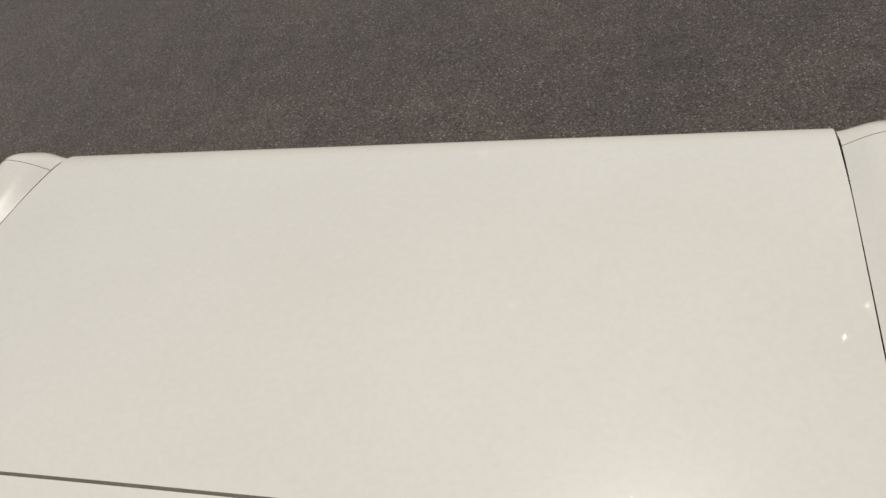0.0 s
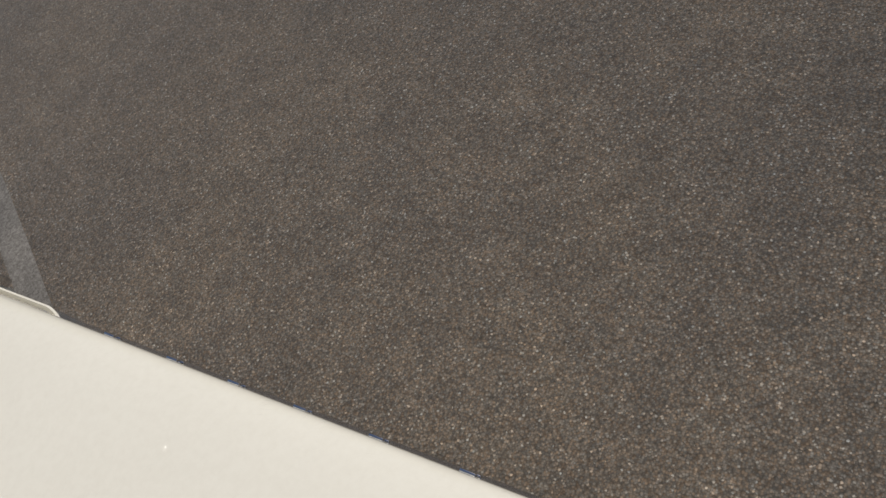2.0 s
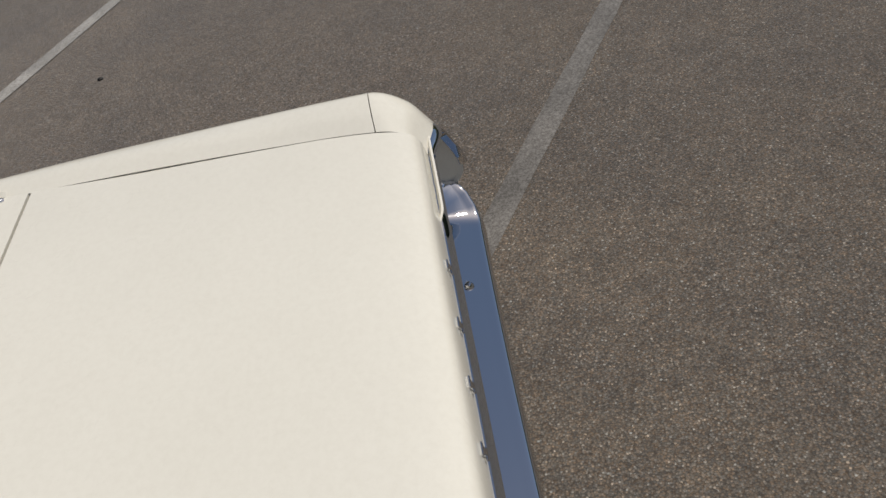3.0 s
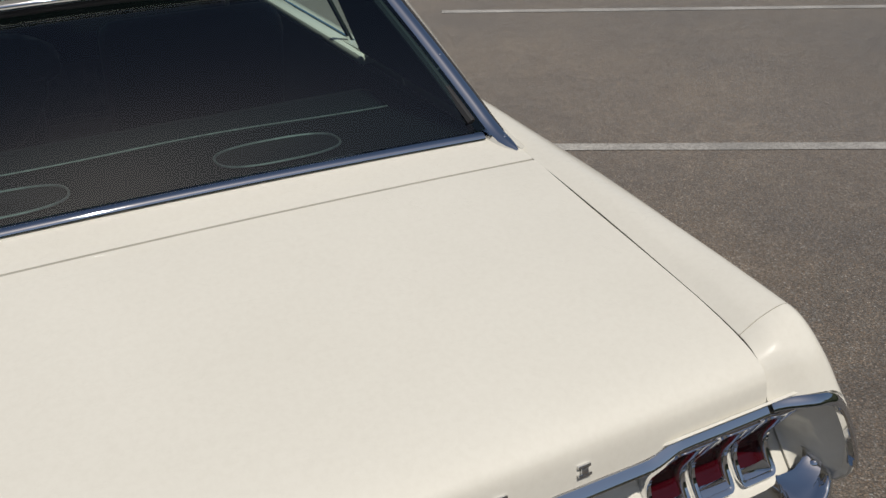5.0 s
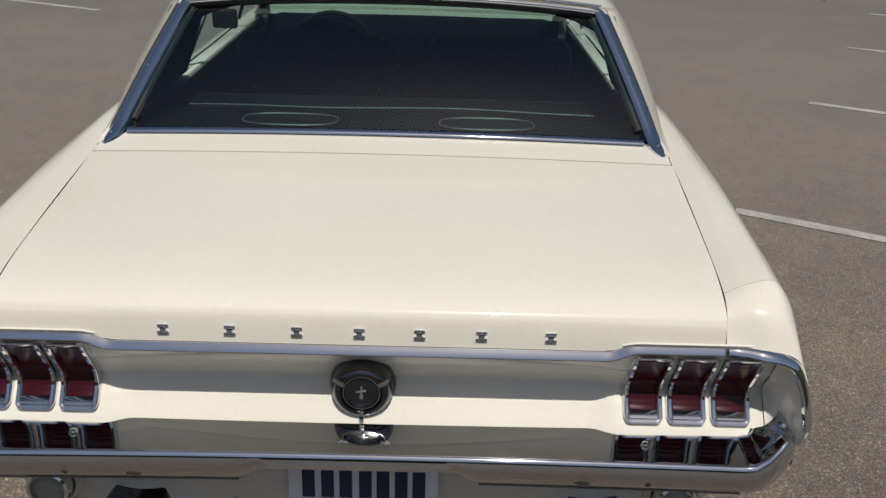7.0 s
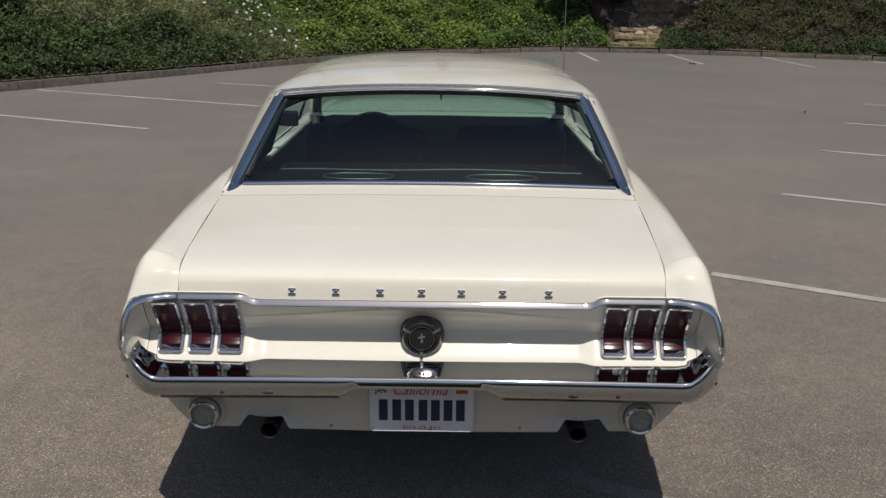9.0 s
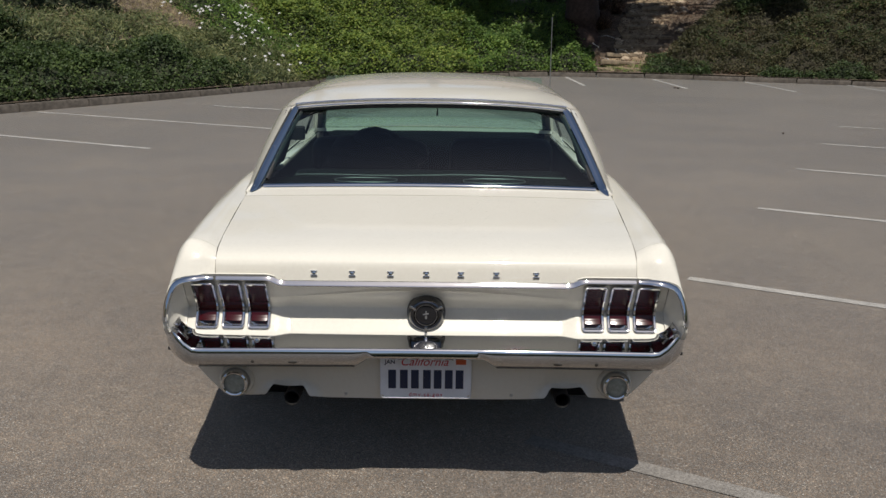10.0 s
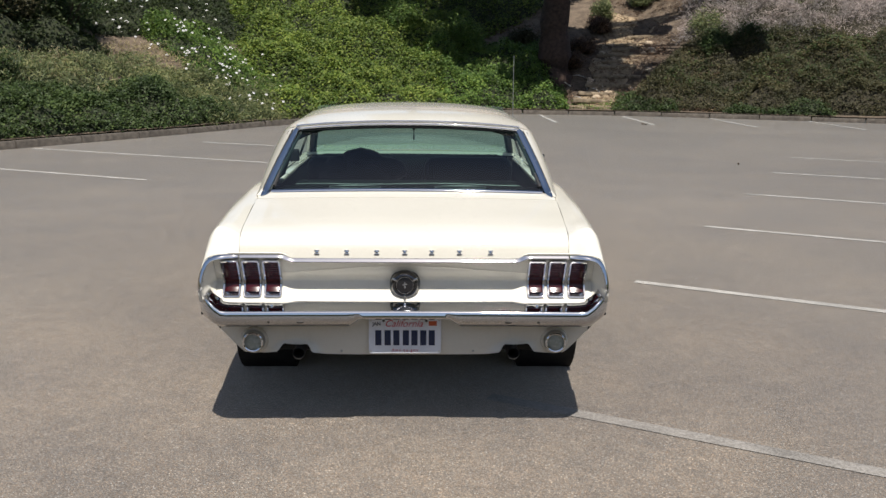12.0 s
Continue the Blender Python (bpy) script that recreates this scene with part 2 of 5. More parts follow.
# ---- mesh tools ----
def spline(xs, ys):
    """A smooth curve through the control values, without overshoot."""
    xs, ys = np.array(xs, float), np.array(ys, float)
    shape = (-1,) + (1,) * (ys.ndim - 1)
    d = np.diff(ys, axis=0) / np.diff(xs).reshape(shape)
    m = np.zeros_like(ys)
    m[0], m[-1] = d[0], d[-1]
    h = np.diff(xs).reshape(shape)
    with np.errstate(divide="ignore", invalid="ignore"):
        w1, w2 = 2 * h[1:] + h[:-1], h[1:] + 2 * h[:-1]
        mid = (w1 + w2) / (w1 / d[:-1] + w2 / d[1:])
    m[1:-1] = np.where(d[:-1] * d[1:] > 0, np.nan_to_num(mid), 0)

    def at(x):
        i = int(np.clip(np.searchsorted(xs, x) - 1, 0, len(xs) - 2))
        step = xs[i + 1] - xs[i]
        t = float(np.clip((x - xs[i]) / step, 0, 1))
        return (ys[i] * (1 + 2 * t) * (1 - t) ** 2 + m[i] * step * t * (1 - t) ** 2 + ys[i + 1] * t * t * (3 - 2 * t) + m[i + 1] * step * t * t * (t - 1))
    return at


def sheet(rows, thick=0.0, inside=(0, 2.0, 0.6), loop=False, holes=None):
    """A bmesh from a grid of points, given thickness towards the inside point; loop joins the first and last columns."""
    p = np.array(rows, float)
    nu, nv = p.shape[:2]
    if loop:
        du, dv = np.gradient(p, axis=0), (np.roll(p, -1, 1) - np.roll(p, 1, 1))
    else:
        du, dv = np.gradient(p, axis=0), np.gradient(p, axis=1)
    n = np.cross(du, dv)
    n /= np.maximum(np.linalg.norm(n, axis=2, keepdims=True), 1e-9)
    if ((p - np.array(inside)) * n).sum() < 0:
        n = -n
    bm = bmesh.new()
    top = [[bm.verts.new(v) for v in row] for row in p]
    cols = nv if loop else nv - 1
    holes = holes or (lambda q: False)

    def quad(*vs):
        if len(set(vs)) == 4:
            bm.faces.new(vs)
    for i in range(nu - 1):
        for j in range(cols):
            k = (j + 1) % nv
            if not holes((p[i, j] + p[i + 1, k]) / 2):
                quad(top[i][j], top[i + 1][j], top[i + 1][k], top[i][k])
    if thick:
        low = [[bm.verts.new(v) for v in row] for row in p - n * thick]
        for i in range(nu - 1):
            for j in range(cols):
                k = (j + 1) % nv
                if not holes((p[i, j] + p[i + 1, k]) / 2):
                    quad(low[i][k], low[i + 1][k], low[i + 1][j], low[i][j])
        for j in range(cols):
            k = (j + 1) % nv
            quad(top[0][j], top[0][k], low[0][k], low[0][j])
            quad(top[-1][k], top[-1][j], low[-1][j], low[-1][k])
        if not loop:
            for i in range(nu - 1):
                quad(top[i + 1][0], top[i][0], low[i][0], low[i + 1][0])
                quad(top[i][-1], top[i + 1][-1], low[i + 1][-1], low[i][-1])
    loose = [v for v in bm.verts if not v.link_faces]
    bmesh.ops.delete(bm, geom=loose, context="VERTS")
    return bm


def sweep(path, profile, closed=False, up=(0, 0, 1), caps=True):
    """A bmesh of a closed outline of (side, height) pairs carried along a path; each profile may be one outline or one for each point."""
    path = [Vector(v) for v in path]
    each = profile if isinstance(profile[0][0], (tuple, list)) else [profile] * len(path)
    bm = bmesh.new()
    rings = []
    for i, at in enumerate(path):
        if closed:
            ahead = path[(i + 1) % len(path)] - path[i - 1]
        else:
            ahead = path[min(i + 1, len(path) - 1)] - path[max(i - 1, 0)]
        ahead.normalize()
        side = ahead.cross(Vector(up))
        if side.length < 1e-4:
            side = ahead.cross(Vector((0, 1, 0)))
        side.normalize()
        top = side.cross(ahead)
        rings.append([bm.verts.new(at + side * a + top * b) for a, b in each[i]])
    n = len(rings[0])
    for i in range(len(rings) if closed else len(rings) - 1):
        a, b = rings[i], rings[(i + 1) % len(rings)]
        for j in range(n):
            k = (j + 1) % n
            bm.faces.new((a[j], b[j], b[k], a[k]))
    if caps and not closed:
        bm.faces.new(rings[0])
        bm.faces.new(rings[-1][::-1])
    return bm


def disc(r, n=10):
    return [(r * math.cos(2 * math.pi * k / n), r * math.sin(2 * math.pi * k / n)) for k in range(n)]


def tube(path, r, n=10, closed=False):
    radii = r if isinstance(r, (list, tuple)) else [r] * len(path)
    return sweep(path, [disc(q, n) for q in radii], closed)


def revolve(profile, at, axis="y", n=40):
    """A bmesh of (radius, along) pairs turned round an axis through the point; along counts towards minus y, or up for z."""
    rows = []
    for k in range(n):
        a = 2 * math.pi * k / n
        c, s = math.cos(a), math.sin(a)
        if axis == "y":
            rows.append([(at[0] + r * c, at[1] - h, at[2] + r * s) for r, h in profile])
        elif axis == "x":
            rows.append([(at[0] + h, at[1] + r * c, at[2] + r * s) for r, h in profile])
        else:
            rows.append([(at[0] + r * c, at[1] + r * s, at[2] + h) for r, h in profile])
    bm = bmesh.new()
    rings = [[bm.verts.new(v) for v in row] for row in rows]
    m = len(profile)
    for k in range(n):
        a, b = rings[k], rings[(k + 1) % n]
        for j in range(m - 1):
            bm.faces.new((a[j], b[j], b[j + 1], a[j + 1]))
    bmesh.ops.remove_doubles(bm, verts=bm.verts[:], dist=1e-5)
    return bm


def block(size, at, bevel=0.0, segments=2, turn=(0, 0, 0)):
    bm = bmesh.new()
    bmesh.ops.create_cube(bm, size=1)
    bmesh.ops.scale(bm, vec=size, verts=bm.verts[:])
    if bevel:
        bmesh.ops.bevel(bm, geom=bm.edges[:], offset=bevel, segments=segments, affect="EDGES", profile=0.5)
    bm.transform(pose(*at, *turn))
    return bm


def merged(*parts):
    """Several bmeshes as one."""
    out = bmesh.new()
    for b in parts:
        me = bpy.data.meshes.new("piece")
        b.to_mesh(me)
        b.free()
        out.from_mesh(me)
        bpy.data.meshes.remove(me)
    return out


def part(name, bm, mat, parent=None, label="", smooth=38):
    me = bpy.data.meshes.new(name)
    bmesh.ops.recalc_face_normals(bm, faces=bm.faces[:])
    bm.to_mesh(me)
    bm.free()
    me.materials.append(mat)
    if smooth:
        me.shade_smooth()
        me.set_sharp_from_angle(angle=radians(smooth))
    ob = new(name, me)
    ob.parent = parent
    return tagged(ob, label)


def lin(a, b, n):
    return [a + (b - a) * k / (n - 1) for k in range(n)]


def ease(t):
    t = min(1.0, max(0.0, t))
    return t * t * (3 - 2 * t)

# ---- the lot ----
def ground_sheet():
    xs = [-1500, -300, -60, 60, 300, 1500]
    bm = sheet([[(x, y, 0.0) for y in xs] for x in xs])
    ob = part("ground", bm, ASPHALT, smooth=0)
    return tagged(ob, "worn grey-brown asphalt of a sunny parking lot", "ground", kind="structure")


ground_sheet()


def painted_line(a, b, width, tone=LINE):
    a, b = Vector((*a, 0.004)), Vector((*b, 0.004))
    side = (b - a).normalized().cross(Vector((0, 0, 1))) * width / 2
    n = 24
    rows = []
    for k in range(n):
        at = a.lerp(b, k / (n - 1))
        wob = 0.006 * noise.noise(at * 3)
        rows.append([at - side * (1 + wob * 20), at + side * (1 + wob * 15)])
    ob = part("parking_line", sheet(rows), tone, smooth=0)
    return tagged(ob, "faded white painted stall line on the asphalt", "parking line", "stall lines", "structure")


STEP = Vector((1.26, 2.44))
ALONG = Vector((1.43, -0.83)).normalized()
for k in range(6):
    tip = Vector((0.40, 0.47)) + STEP * k
    painted_line(tip, tip + ALONG * 5.4, 0.088, LINE if k < 1 else LINE_BRIGHT)
ALONG_LEFT = Vector((-2.48, 1.22)).normalized()
for k in range(-2, 4):
    tip = Vector((-3.65, 8.9)) + Vector((1.27, 2.36)) * k
    painted_line(tip, tip + ALONG_LEFT * (5.2 if k < 2 else 3.6), 0.10, LINE_BRIGHT)
for k in range(4):
    painted_line((4.0 + 2.6 * k, 27.0 - 0.72 * k), (3.95 + 2.6 * k, 22.7 - 0.75 * k), 0.11, LINE_BRIGHT)

# ---- kerb and hillside ----
KERB_LINE = [(-24.0, -15.0), (-15.0, 0.3), (-7.5, 13.1), (-5.45, 16.75), (-3.5, 20.8), (-0.8, 24.6), (3.2, 27.25), (6.3, 26.8), (9.4, 25.5), (13.2, 23.5), (30.0, 13.5), (50.0, -2.0)]


def kerb_points(step):
    pts = [Vector((*p, 0)) for p in KERB_LINE]
    out, left = [], 0.0
    for a, b in zip(pts, pts[1:]):
        length = (b - a).length
        d = left
        while d < length:
            out.append(a.lerp(b, d / length))
            d += step
        left = d - length
    return out


KERB_NP = np.array(KERB_LINE, float)


def beyond(x, y):
    """Distance outside the kerb line, negative inside the lot."""
    a, b = KERB_NP[:-1], KERB_NP[1:]
    p = np.array((x, y))
    ab = b - a
    t = np.clip(((p - a) * ab).sum(1) / (ab * ab).sum(1), 0, 1)
    away = p - (a + ab * t[:, None])
    d = np.hypot(away[:, 0], away[:, 1])
    i = int(d.argmin())
    cross = ab[i][0] * away[i][1] - ab[i][1] * away[i][0]
    return math.copysign(d[i], cross)


def hill(x, y):
    d = beyond(x, y)
    if d < 0.1:
        return 0.13
    rough = 0.35 * noise.noise(Vector((x * 0.35, y * 0.35, 3.0))) + 0.12 * noise.noise(Vector((x * 1.1, y * 1.1, 7.0)))
    up = 0.15 + 0.10 * min(d, 0.8) + 0.53 * max(0, d - 0.8) + rough * min(1, d / 3)
    return min(up, 0.4 * up + 6.0)


def kerb():
    pts = kerb_points(1.5)
    root = new("kerb")
    tagged(root, "low dusty concrete kerb in separate lengths", "kerb", kind="structure")
    for a, b in zip(pts, pts[1:]):
        mid = (a + b) / 2
        ahead = (b - a).normalized()
        out = Vector((-ahead.y, ahead.x, 0))
        a2, b2 = a + ahead * 0.02, b - ahead * 0.02
        jig = random.uniform(-0.012, 0.012)
        prof = [(0.0, 0.0), (-0.012, 0.10 + jig), (-0.03, 0.13 + jig), (-0.15, 0.135 + jig), (-0.15, 0.0)]
        ob = part("kerb_stone", sweep([a2, a2.lerp(b2, 0.5), b2], prof), KERB, root, smooth=25)
    return root


kerb()


def hillside():
    bm = bmesh.new()
    pts = kerb_points(0.75)
    offsets = [0.14, 0.3, 0.55, 0.8, 1.1, 1.5, 2.0, 2.5, 3.0, 3.6, 4.2, 5.0, 6.0, 7.0, 8.5, 10, 12, 15, 19, 25, 34]
    rows = []
    for i, p in enumerate(pts):
        ahead = (pts[min(i + 3, len(pts) - 1)] - pts[max(i - 3, 0)]).normalized()
        out = Vector((-ahead.y, ahead.x, 0))
        row = []
        for d in offsets:
            q = p + out * d
            z = hill(q.x, q.y)
            row.append((q.x, q.y, z))
        rows.append(row)
    ob = part("hillside", sheet(rows), SOIL, smooth=60)
    return tagged(ob, "dry sandy soil bank rising behind the kerb", "hillside", kind="structure")


hillside()


# ---- the far side of the lot ----
def unseen_tree_line():
    """An added, unseen dark wooded rise that closes off low sky on the lot's open side."""
    rows = []
    for k in range(241):
        a = radians(150 + 240 * k / 240)
        row = []
        for j in range(9):
            r = 46 + 1.6 * j
            q = Vector((math.cos(a) * r, math.sin(a) * r, 0))
            up = (j / 8) ** .7 * (15.0 + 4.0 * noise.noise(q * .09) + 1.6 * noise.noise(q * .4)) + .5 * noise.noise(q * .9) * (j > 0)
            row.append((q.x, q.y, up - .05))
        rows.append(row)
    ob = part("backdrop", sheet(rows), WOOD, smooth=40)
    return tagged(ob, "added unseen dark wooded rise on the far side of the lot", "woods", kind="structure")


WOOD = noisy("unseen_woods", (0.012, 0.02, 0.008), (0.06, 0.075, 0.03), 1.6, 0.95, relief=0.3)
unseen_tree_line()
# ---- planting on the bank ----
KERB_LEN = np.concatenate([[0], np.cumsum(np.hypot(*np.diff(KERB_NP, axis=0).T))])


def kerb_spot(s, d):
    """The plan position d metres behind the kerb at s metres along it."""
    i = int(np.clip(np.searchsorted(KERB_LEN, s) - 1, 0, len(KERB_NP) - 2))
    t = (s - KERB_LEN[i]) / (KERB_LEN[i + 1] - KERB_LEN[i])
    p = KERB_NP[i] + (KERB_NP[i + 1] - KERB_NP[i]) * t

    def normal(k):
        k = min(max(k, 0), len(KERB_NP) - 2)
        e = KERB_NP[k + 1] - KERB_NP[k]
        return np.array((-e[1], e[0])) / np.hypot(*e)
    n = normal(i)
    n = n * 0.5 + 0.5 * (normal(i - 1) * (1 - t) + normal(i + 1) * t)
    n /= np.hypot(*n)
    q = p + n * d
    return float(q[0]), float(q[1])


def leaves(name, spots, mat, size, long=1.6, lay=0.5, label="", category="", kind="stuff", rng=None):
    """Many small kite-shaped leaves, one at each spot, turned at random; lay 1 keeps them flat."""
    n = len(spots)
    c = np.array(spots, float)
    rng = rng or np.random.default_rng(n)
    nrm = rng.normal(size=(n, 3))
    nrm[:, 2] = np.abs(nrm[:, 2]) + lay * 2
    nrm[:, 1] -= 0.5
    nrm /= np.linalg.norm(nrm, axis=1, keepdims=True)
    a = np.cross(nrm, rng.normal(size=(n, 3)))
    a /= np.linalg.norm(a, axis=1, keepdims=True)
    b = np.cross(nrm, a)
    r = (size * rng.uniform(0.6, 1.4, n))[:, None]
    w = r / long
    v = np.stack([c - a * r * .5, c + b * w * .5 + nrm * r * .1, c + a * r * .5, c - b * w * .5 + nrm * r * .1], axis=1).reshape(-1, 3)
    me = bpy.data.meshes.new(name)
    me.from_pydata(v.tolist(), [], np.arange(4 * n).reshape(n, 4).tolist())
    me.materials.append(mat)
    ob = new(name, me)
    return tagged(ob, label, category, kind=kind)


def mound(x, y, s, d, s0, s1, d0, d1, high, freq):
    edge = min(1, (s - s0) / 0.7, (s1 - s) / 0.7, (d - d0) / 0.45 + 0.25, (d1 - d) / 1.2)
    lump = 0.62 + 0.75 * noise.noise(Vector((x * freq, y * freq, 1.7))) + 0.3 * noise.noise(Vector((x * freq * 2.7, y * freq * 2.7, 4.1)))
    return max(0.0, high * max(0, edge) ** 0.6 * lump)


def ground_cover(name, s0, s1, d0, d1, high, per_m2, size, mat, label, category, freq=0.9, long=1.5, lay=0.5, deep=0.25, gaps=0.0, seed=1, under=None, sprig=1, slant=0.0):
    rng = np.random.default_rng(seed)
    n = int((s1 - s0) * (d1 - d0) * per_m2)
    spots = []
    for _ in range(n):
        s, d = rng.uniform(s0, s1), rng.uniform(d0, d1)
        x, y = kerb_spot(s + slant * d, d)
        if gaps and noise.noise(Vector((x * 0.55, y * 0.55, 9.0 + seed))) > gaps:
            continue
        h = mound(x, y, s, d, s0, s1, d0, d1, high, freq)
        if d < d0 + 0.45:
            spots.append((x, y, hill(x, y) + h * rng.uniform(0, 1)))
            continue
        spots.append((x, y, hill(x, y) + max(0.01, h - deep * rng.uniform(0, 1) ** 2 * min(1, h / 0.3) + rng.uniform(0, .05))))
    spots = np.repeat(np.array(spots), sprig, axis=0)
    if sprig > 1:
        spots = spots + rng.normal(size=spots.shape) * (size * 0.9, size * 0.9, size * 0.45)
    ob = leaves(name, spots, mat, size, long, lay, label, category, rng=rng)
    # closing sheet under the leaves; the thicket tones paint shade between them
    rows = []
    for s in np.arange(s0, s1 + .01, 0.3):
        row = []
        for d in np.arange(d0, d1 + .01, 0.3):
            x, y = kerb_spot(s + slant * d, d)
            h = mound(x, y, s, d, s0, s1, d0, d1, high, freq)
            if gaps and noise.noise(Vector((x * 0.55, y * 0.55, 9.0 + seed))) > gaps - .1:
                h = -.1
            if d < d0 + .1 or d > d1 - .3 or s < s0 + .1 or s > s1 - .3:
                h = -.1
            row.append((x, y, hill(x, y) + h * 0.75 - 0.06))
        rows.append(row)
    part("under_leaf_sheet", sheet(rows), under or THICKET_SHADE, ob, smooth=60)
    return ob


LEAF_LUSH = leaf_material("lush_leaf", (0.038, 0.082, 0.015), (0.083, 0.152, 0.025), (0.158, 0.225, 0.043))
# dark leaf tones roughly halved: the upper bank's shade is in the colour
LEAF_SHADED = leaf_material("shaded_dark_leaf", (0.011, 0.020, 0.005), (0.022, 0.037, 0.010), (0.047, 0.066, 0.018))
# near-black sheet tones with the shade deep among the leaves painted in
THICKET_SHADE = noisy("undergrowth_shade", (0.012, 0.018, 0.007), (0.035, 0.042, 0.018), 9, 0.95, relief=0.05)
THICKET_SHADE_BROWN = noisy("brown_undergrowth_shade", (0.018, 0.016, 0.009), (0.045, 0.038, 0.022), 9, 0.95, relief=0.05)
ground_cover("groundcover_shrub", 22.0, 39.6, 0.18, 2.3, 0.75, 620, 0.06, LEAF_DARK, "dense dark green low shrub along the kerb", "shrub", freq=0.9, seed=2, sprig=4)
ground_cover("sage_scrub", 38.4, 43.2, 0.18, 2.8, 0.5, 420, 0.12, LEAF_SAGE, "grey-green grassy scrub on the bank", "scrub", long=5.0, lay=0.05, seed=3, freq=1.2, sprig=4)
ground_cover("grass_patch", 24.0, 40.0, 1.9, 3.5, 0.42, 380, 0.13, LEAF_SAGE, "grey-green grass with dry stalks", "grass", long=6.0, lay=0.05, seed=4, gaps=0.4, sprig=4)
ground_cover("dry_grass_patch", 26.0, 41.6, 2.2, 4.1, 0.22, 85, 0.12, LEAF_DRY, "thin straw-coloured grass on sandy soil", "grass", long=7.0, lay=0.0, seed=5, gaps=0.22, sprig=4, under=SOIL)
ground_cover("hanging_thicket", 24.0, 38.9, 3.5, 9.0, 1.35, 230, 0.075, LEAF_SHADED, "dark shaded bushes grown together on the bank", "thicket", freq=0.75, seed=26, sprig=6, deep=0.5)
ground_cover("flowering_scrub", 39.3, 45.0, 4.5, 11.0, 0.85, 300, 0.08, LEAF_SHADED, "green scrub with leaves darkened for shade, and white daisies", "scrub", long=2.0, lay=0.2, seed=6, freq=1.0, sprig=5, deep=0.4)
ground_cover("green_scrub", 40.8, 43.4, 1.2, 5.2, 0.62, 330, 0.08, LEAF_LUSH, "fresh green scrub between grass and ivy", "scrub", long=2.4, lay=0.2, seed=16, freq=1.2, sprig=4)
ground_cover("ivy_bank", 41.5, 48.4, 0.18, 9.0, 0.95, 520, 0.07, LEAF_IVY, "bright yellow-green ivy covering the bank", "ivy", lay=0.5, seed=7, freq=0.8, deep=0.35, sprig=4, long=1.3, slant=0.5)
ground_cover("ivy_bank", 48.2, 52.5, 0.18, 4.6, 1.0, 520, 0.075, LEAF_LUSH, "shaded green ivy beside the tree", "ivy", lay=0.35, seed=17, freq=1.1, deep=0.45, sprig=4)
ground_cover("brown_scrub", 53.9, 70.0, 0.5, 5.6, 0.85, 560, 0.055, LEAF_BROWN, "low brownish-green scrub beside the steps", "scrub", freq=0.85, seed=8, under=THICKET_SHADE_BROWN, deep=0.3, sprig=5, slant=0.42)
ground_cover("green_tangle", 54.2, 70.0, 0.8, 5.4, 0.88, 110, 0.06, LEAF_DARK, "dark green shoots through the scrub", "scrub", freq=0.85, seed=8, gaps=0.15, deep=0.2, sprig=5, under=THICKET_SHADE_BROWN, slant=0.42)
ground_cover("green_fringe", 53.9, 56.0, 0.18, 1.7, 0.62, 520, 0.06, LEAF_DARK, "dark green shrub edge along the kerb", "shrub", freq=1.3, seed=9, sprig=4)
ground_cover("green_fringe", 57.4, 60.6, 0.18, 1.4, 0.55, 520, 0.06, LEAF_DARK, "dark green shrub edge along the kerb", "shrub", freq=1.3, seed=19, sprig=4)
ground_cover("green_fringe", 61.4, 66.0, 0.7, 2.0, 0.55, 460, 0.06, LEAF_DARK, "dark green shrub edge along the kerb", "shrub", freq=1.3, seed=20, sprig=4)
ground_cover("grey_brush", 55.4, 72.0, 4.7, 10.4, 0.8, 300, 0.15, LEAF_GREY, "grey dry twiggy brush on the upper bank", "brush", long=9.0, lay=0.0, seed=10, under=THICKET_SHADE_BROWN, freq=1.2, sprig=4)
ground_cover("upper_thicket", 20.0, 44.0, 8.0, 14.0, 1.6, 110, 0.11, LEAF_DARK, "dark green thicket on the upper bank", "thicket", freq=0.5, seed=11, deep=.6, sprig=4)
ground_cover("path_weeds", 52.6, 55.0, 0.2, 1.2, 0.25, 160, 0.06, LEAF_LUSH, "small weeds at the foot of the path", "weeds", freq=1.6, seed=12, gaps=0.1, long=2.0, sprig=3)
ground_cover("leaf_litter", 49.0, 58.0, 0.4, 10.0, 0.05, 150, 0.085, LITTER, "brown leaf litter under the tree", "leaf litter", freq=1.6, seed=13, long=3.0, lay=0.8, gaps=0.4, deep=0.02, under=SOIL, sprig=4)


def shrub(s, d, wide, high, mat, label, seed, size=0.065, n=7800):
    """A rounded bush: twigs from the foot and leaf clumps with an uneven outline."""
    rng = np.random.default_rng(seed)
    x, y = kerb_spot(s, d)
    z = hill(x, y)
    root = new("bush")
    root.location = (x, y, z)
    tagged(root, label, "bush", "bushes on the bank")
    stems, spots = [], []
    for _ in range(26):
        a, e = rng.uniform(0, 2 * math.pi), rng.uniform(0.25, 1.35)
        tip = Vector((math.cos(a) * math.cos(e) * wide / 2, math.sin(a) * math.cos(e) * wide / 2, math.sin(e) * high)) * rng.uniform(.7, 1.0)
        mid = tip * .5 + Vector((0, 0, .06))
        stems.append(tube([Vector((0, 0, -.05)), mid, tip], [.018, .012, .005], 5))
        reach = 0.28 * wide * rng.uniform(.5, .9)
        for _ in range(n // 26):
            q = rng.normal(size=3)
            q *= reach * rng.uniform(.3, 1) ** .5 / np.linalg.norm(q)
            w = tip * rng.uniform(.3, 1) + Vector(q) * .95
            spots.append((w.x, w.y, max(.02, w.z)))
    part("stem", merged(*stems), BARK, root, smooth=60)
    crown = leaves("crown", spots, mat, size, 1.8, 0.3, kind="", rng=rng)
    crown.parent = root
    return root


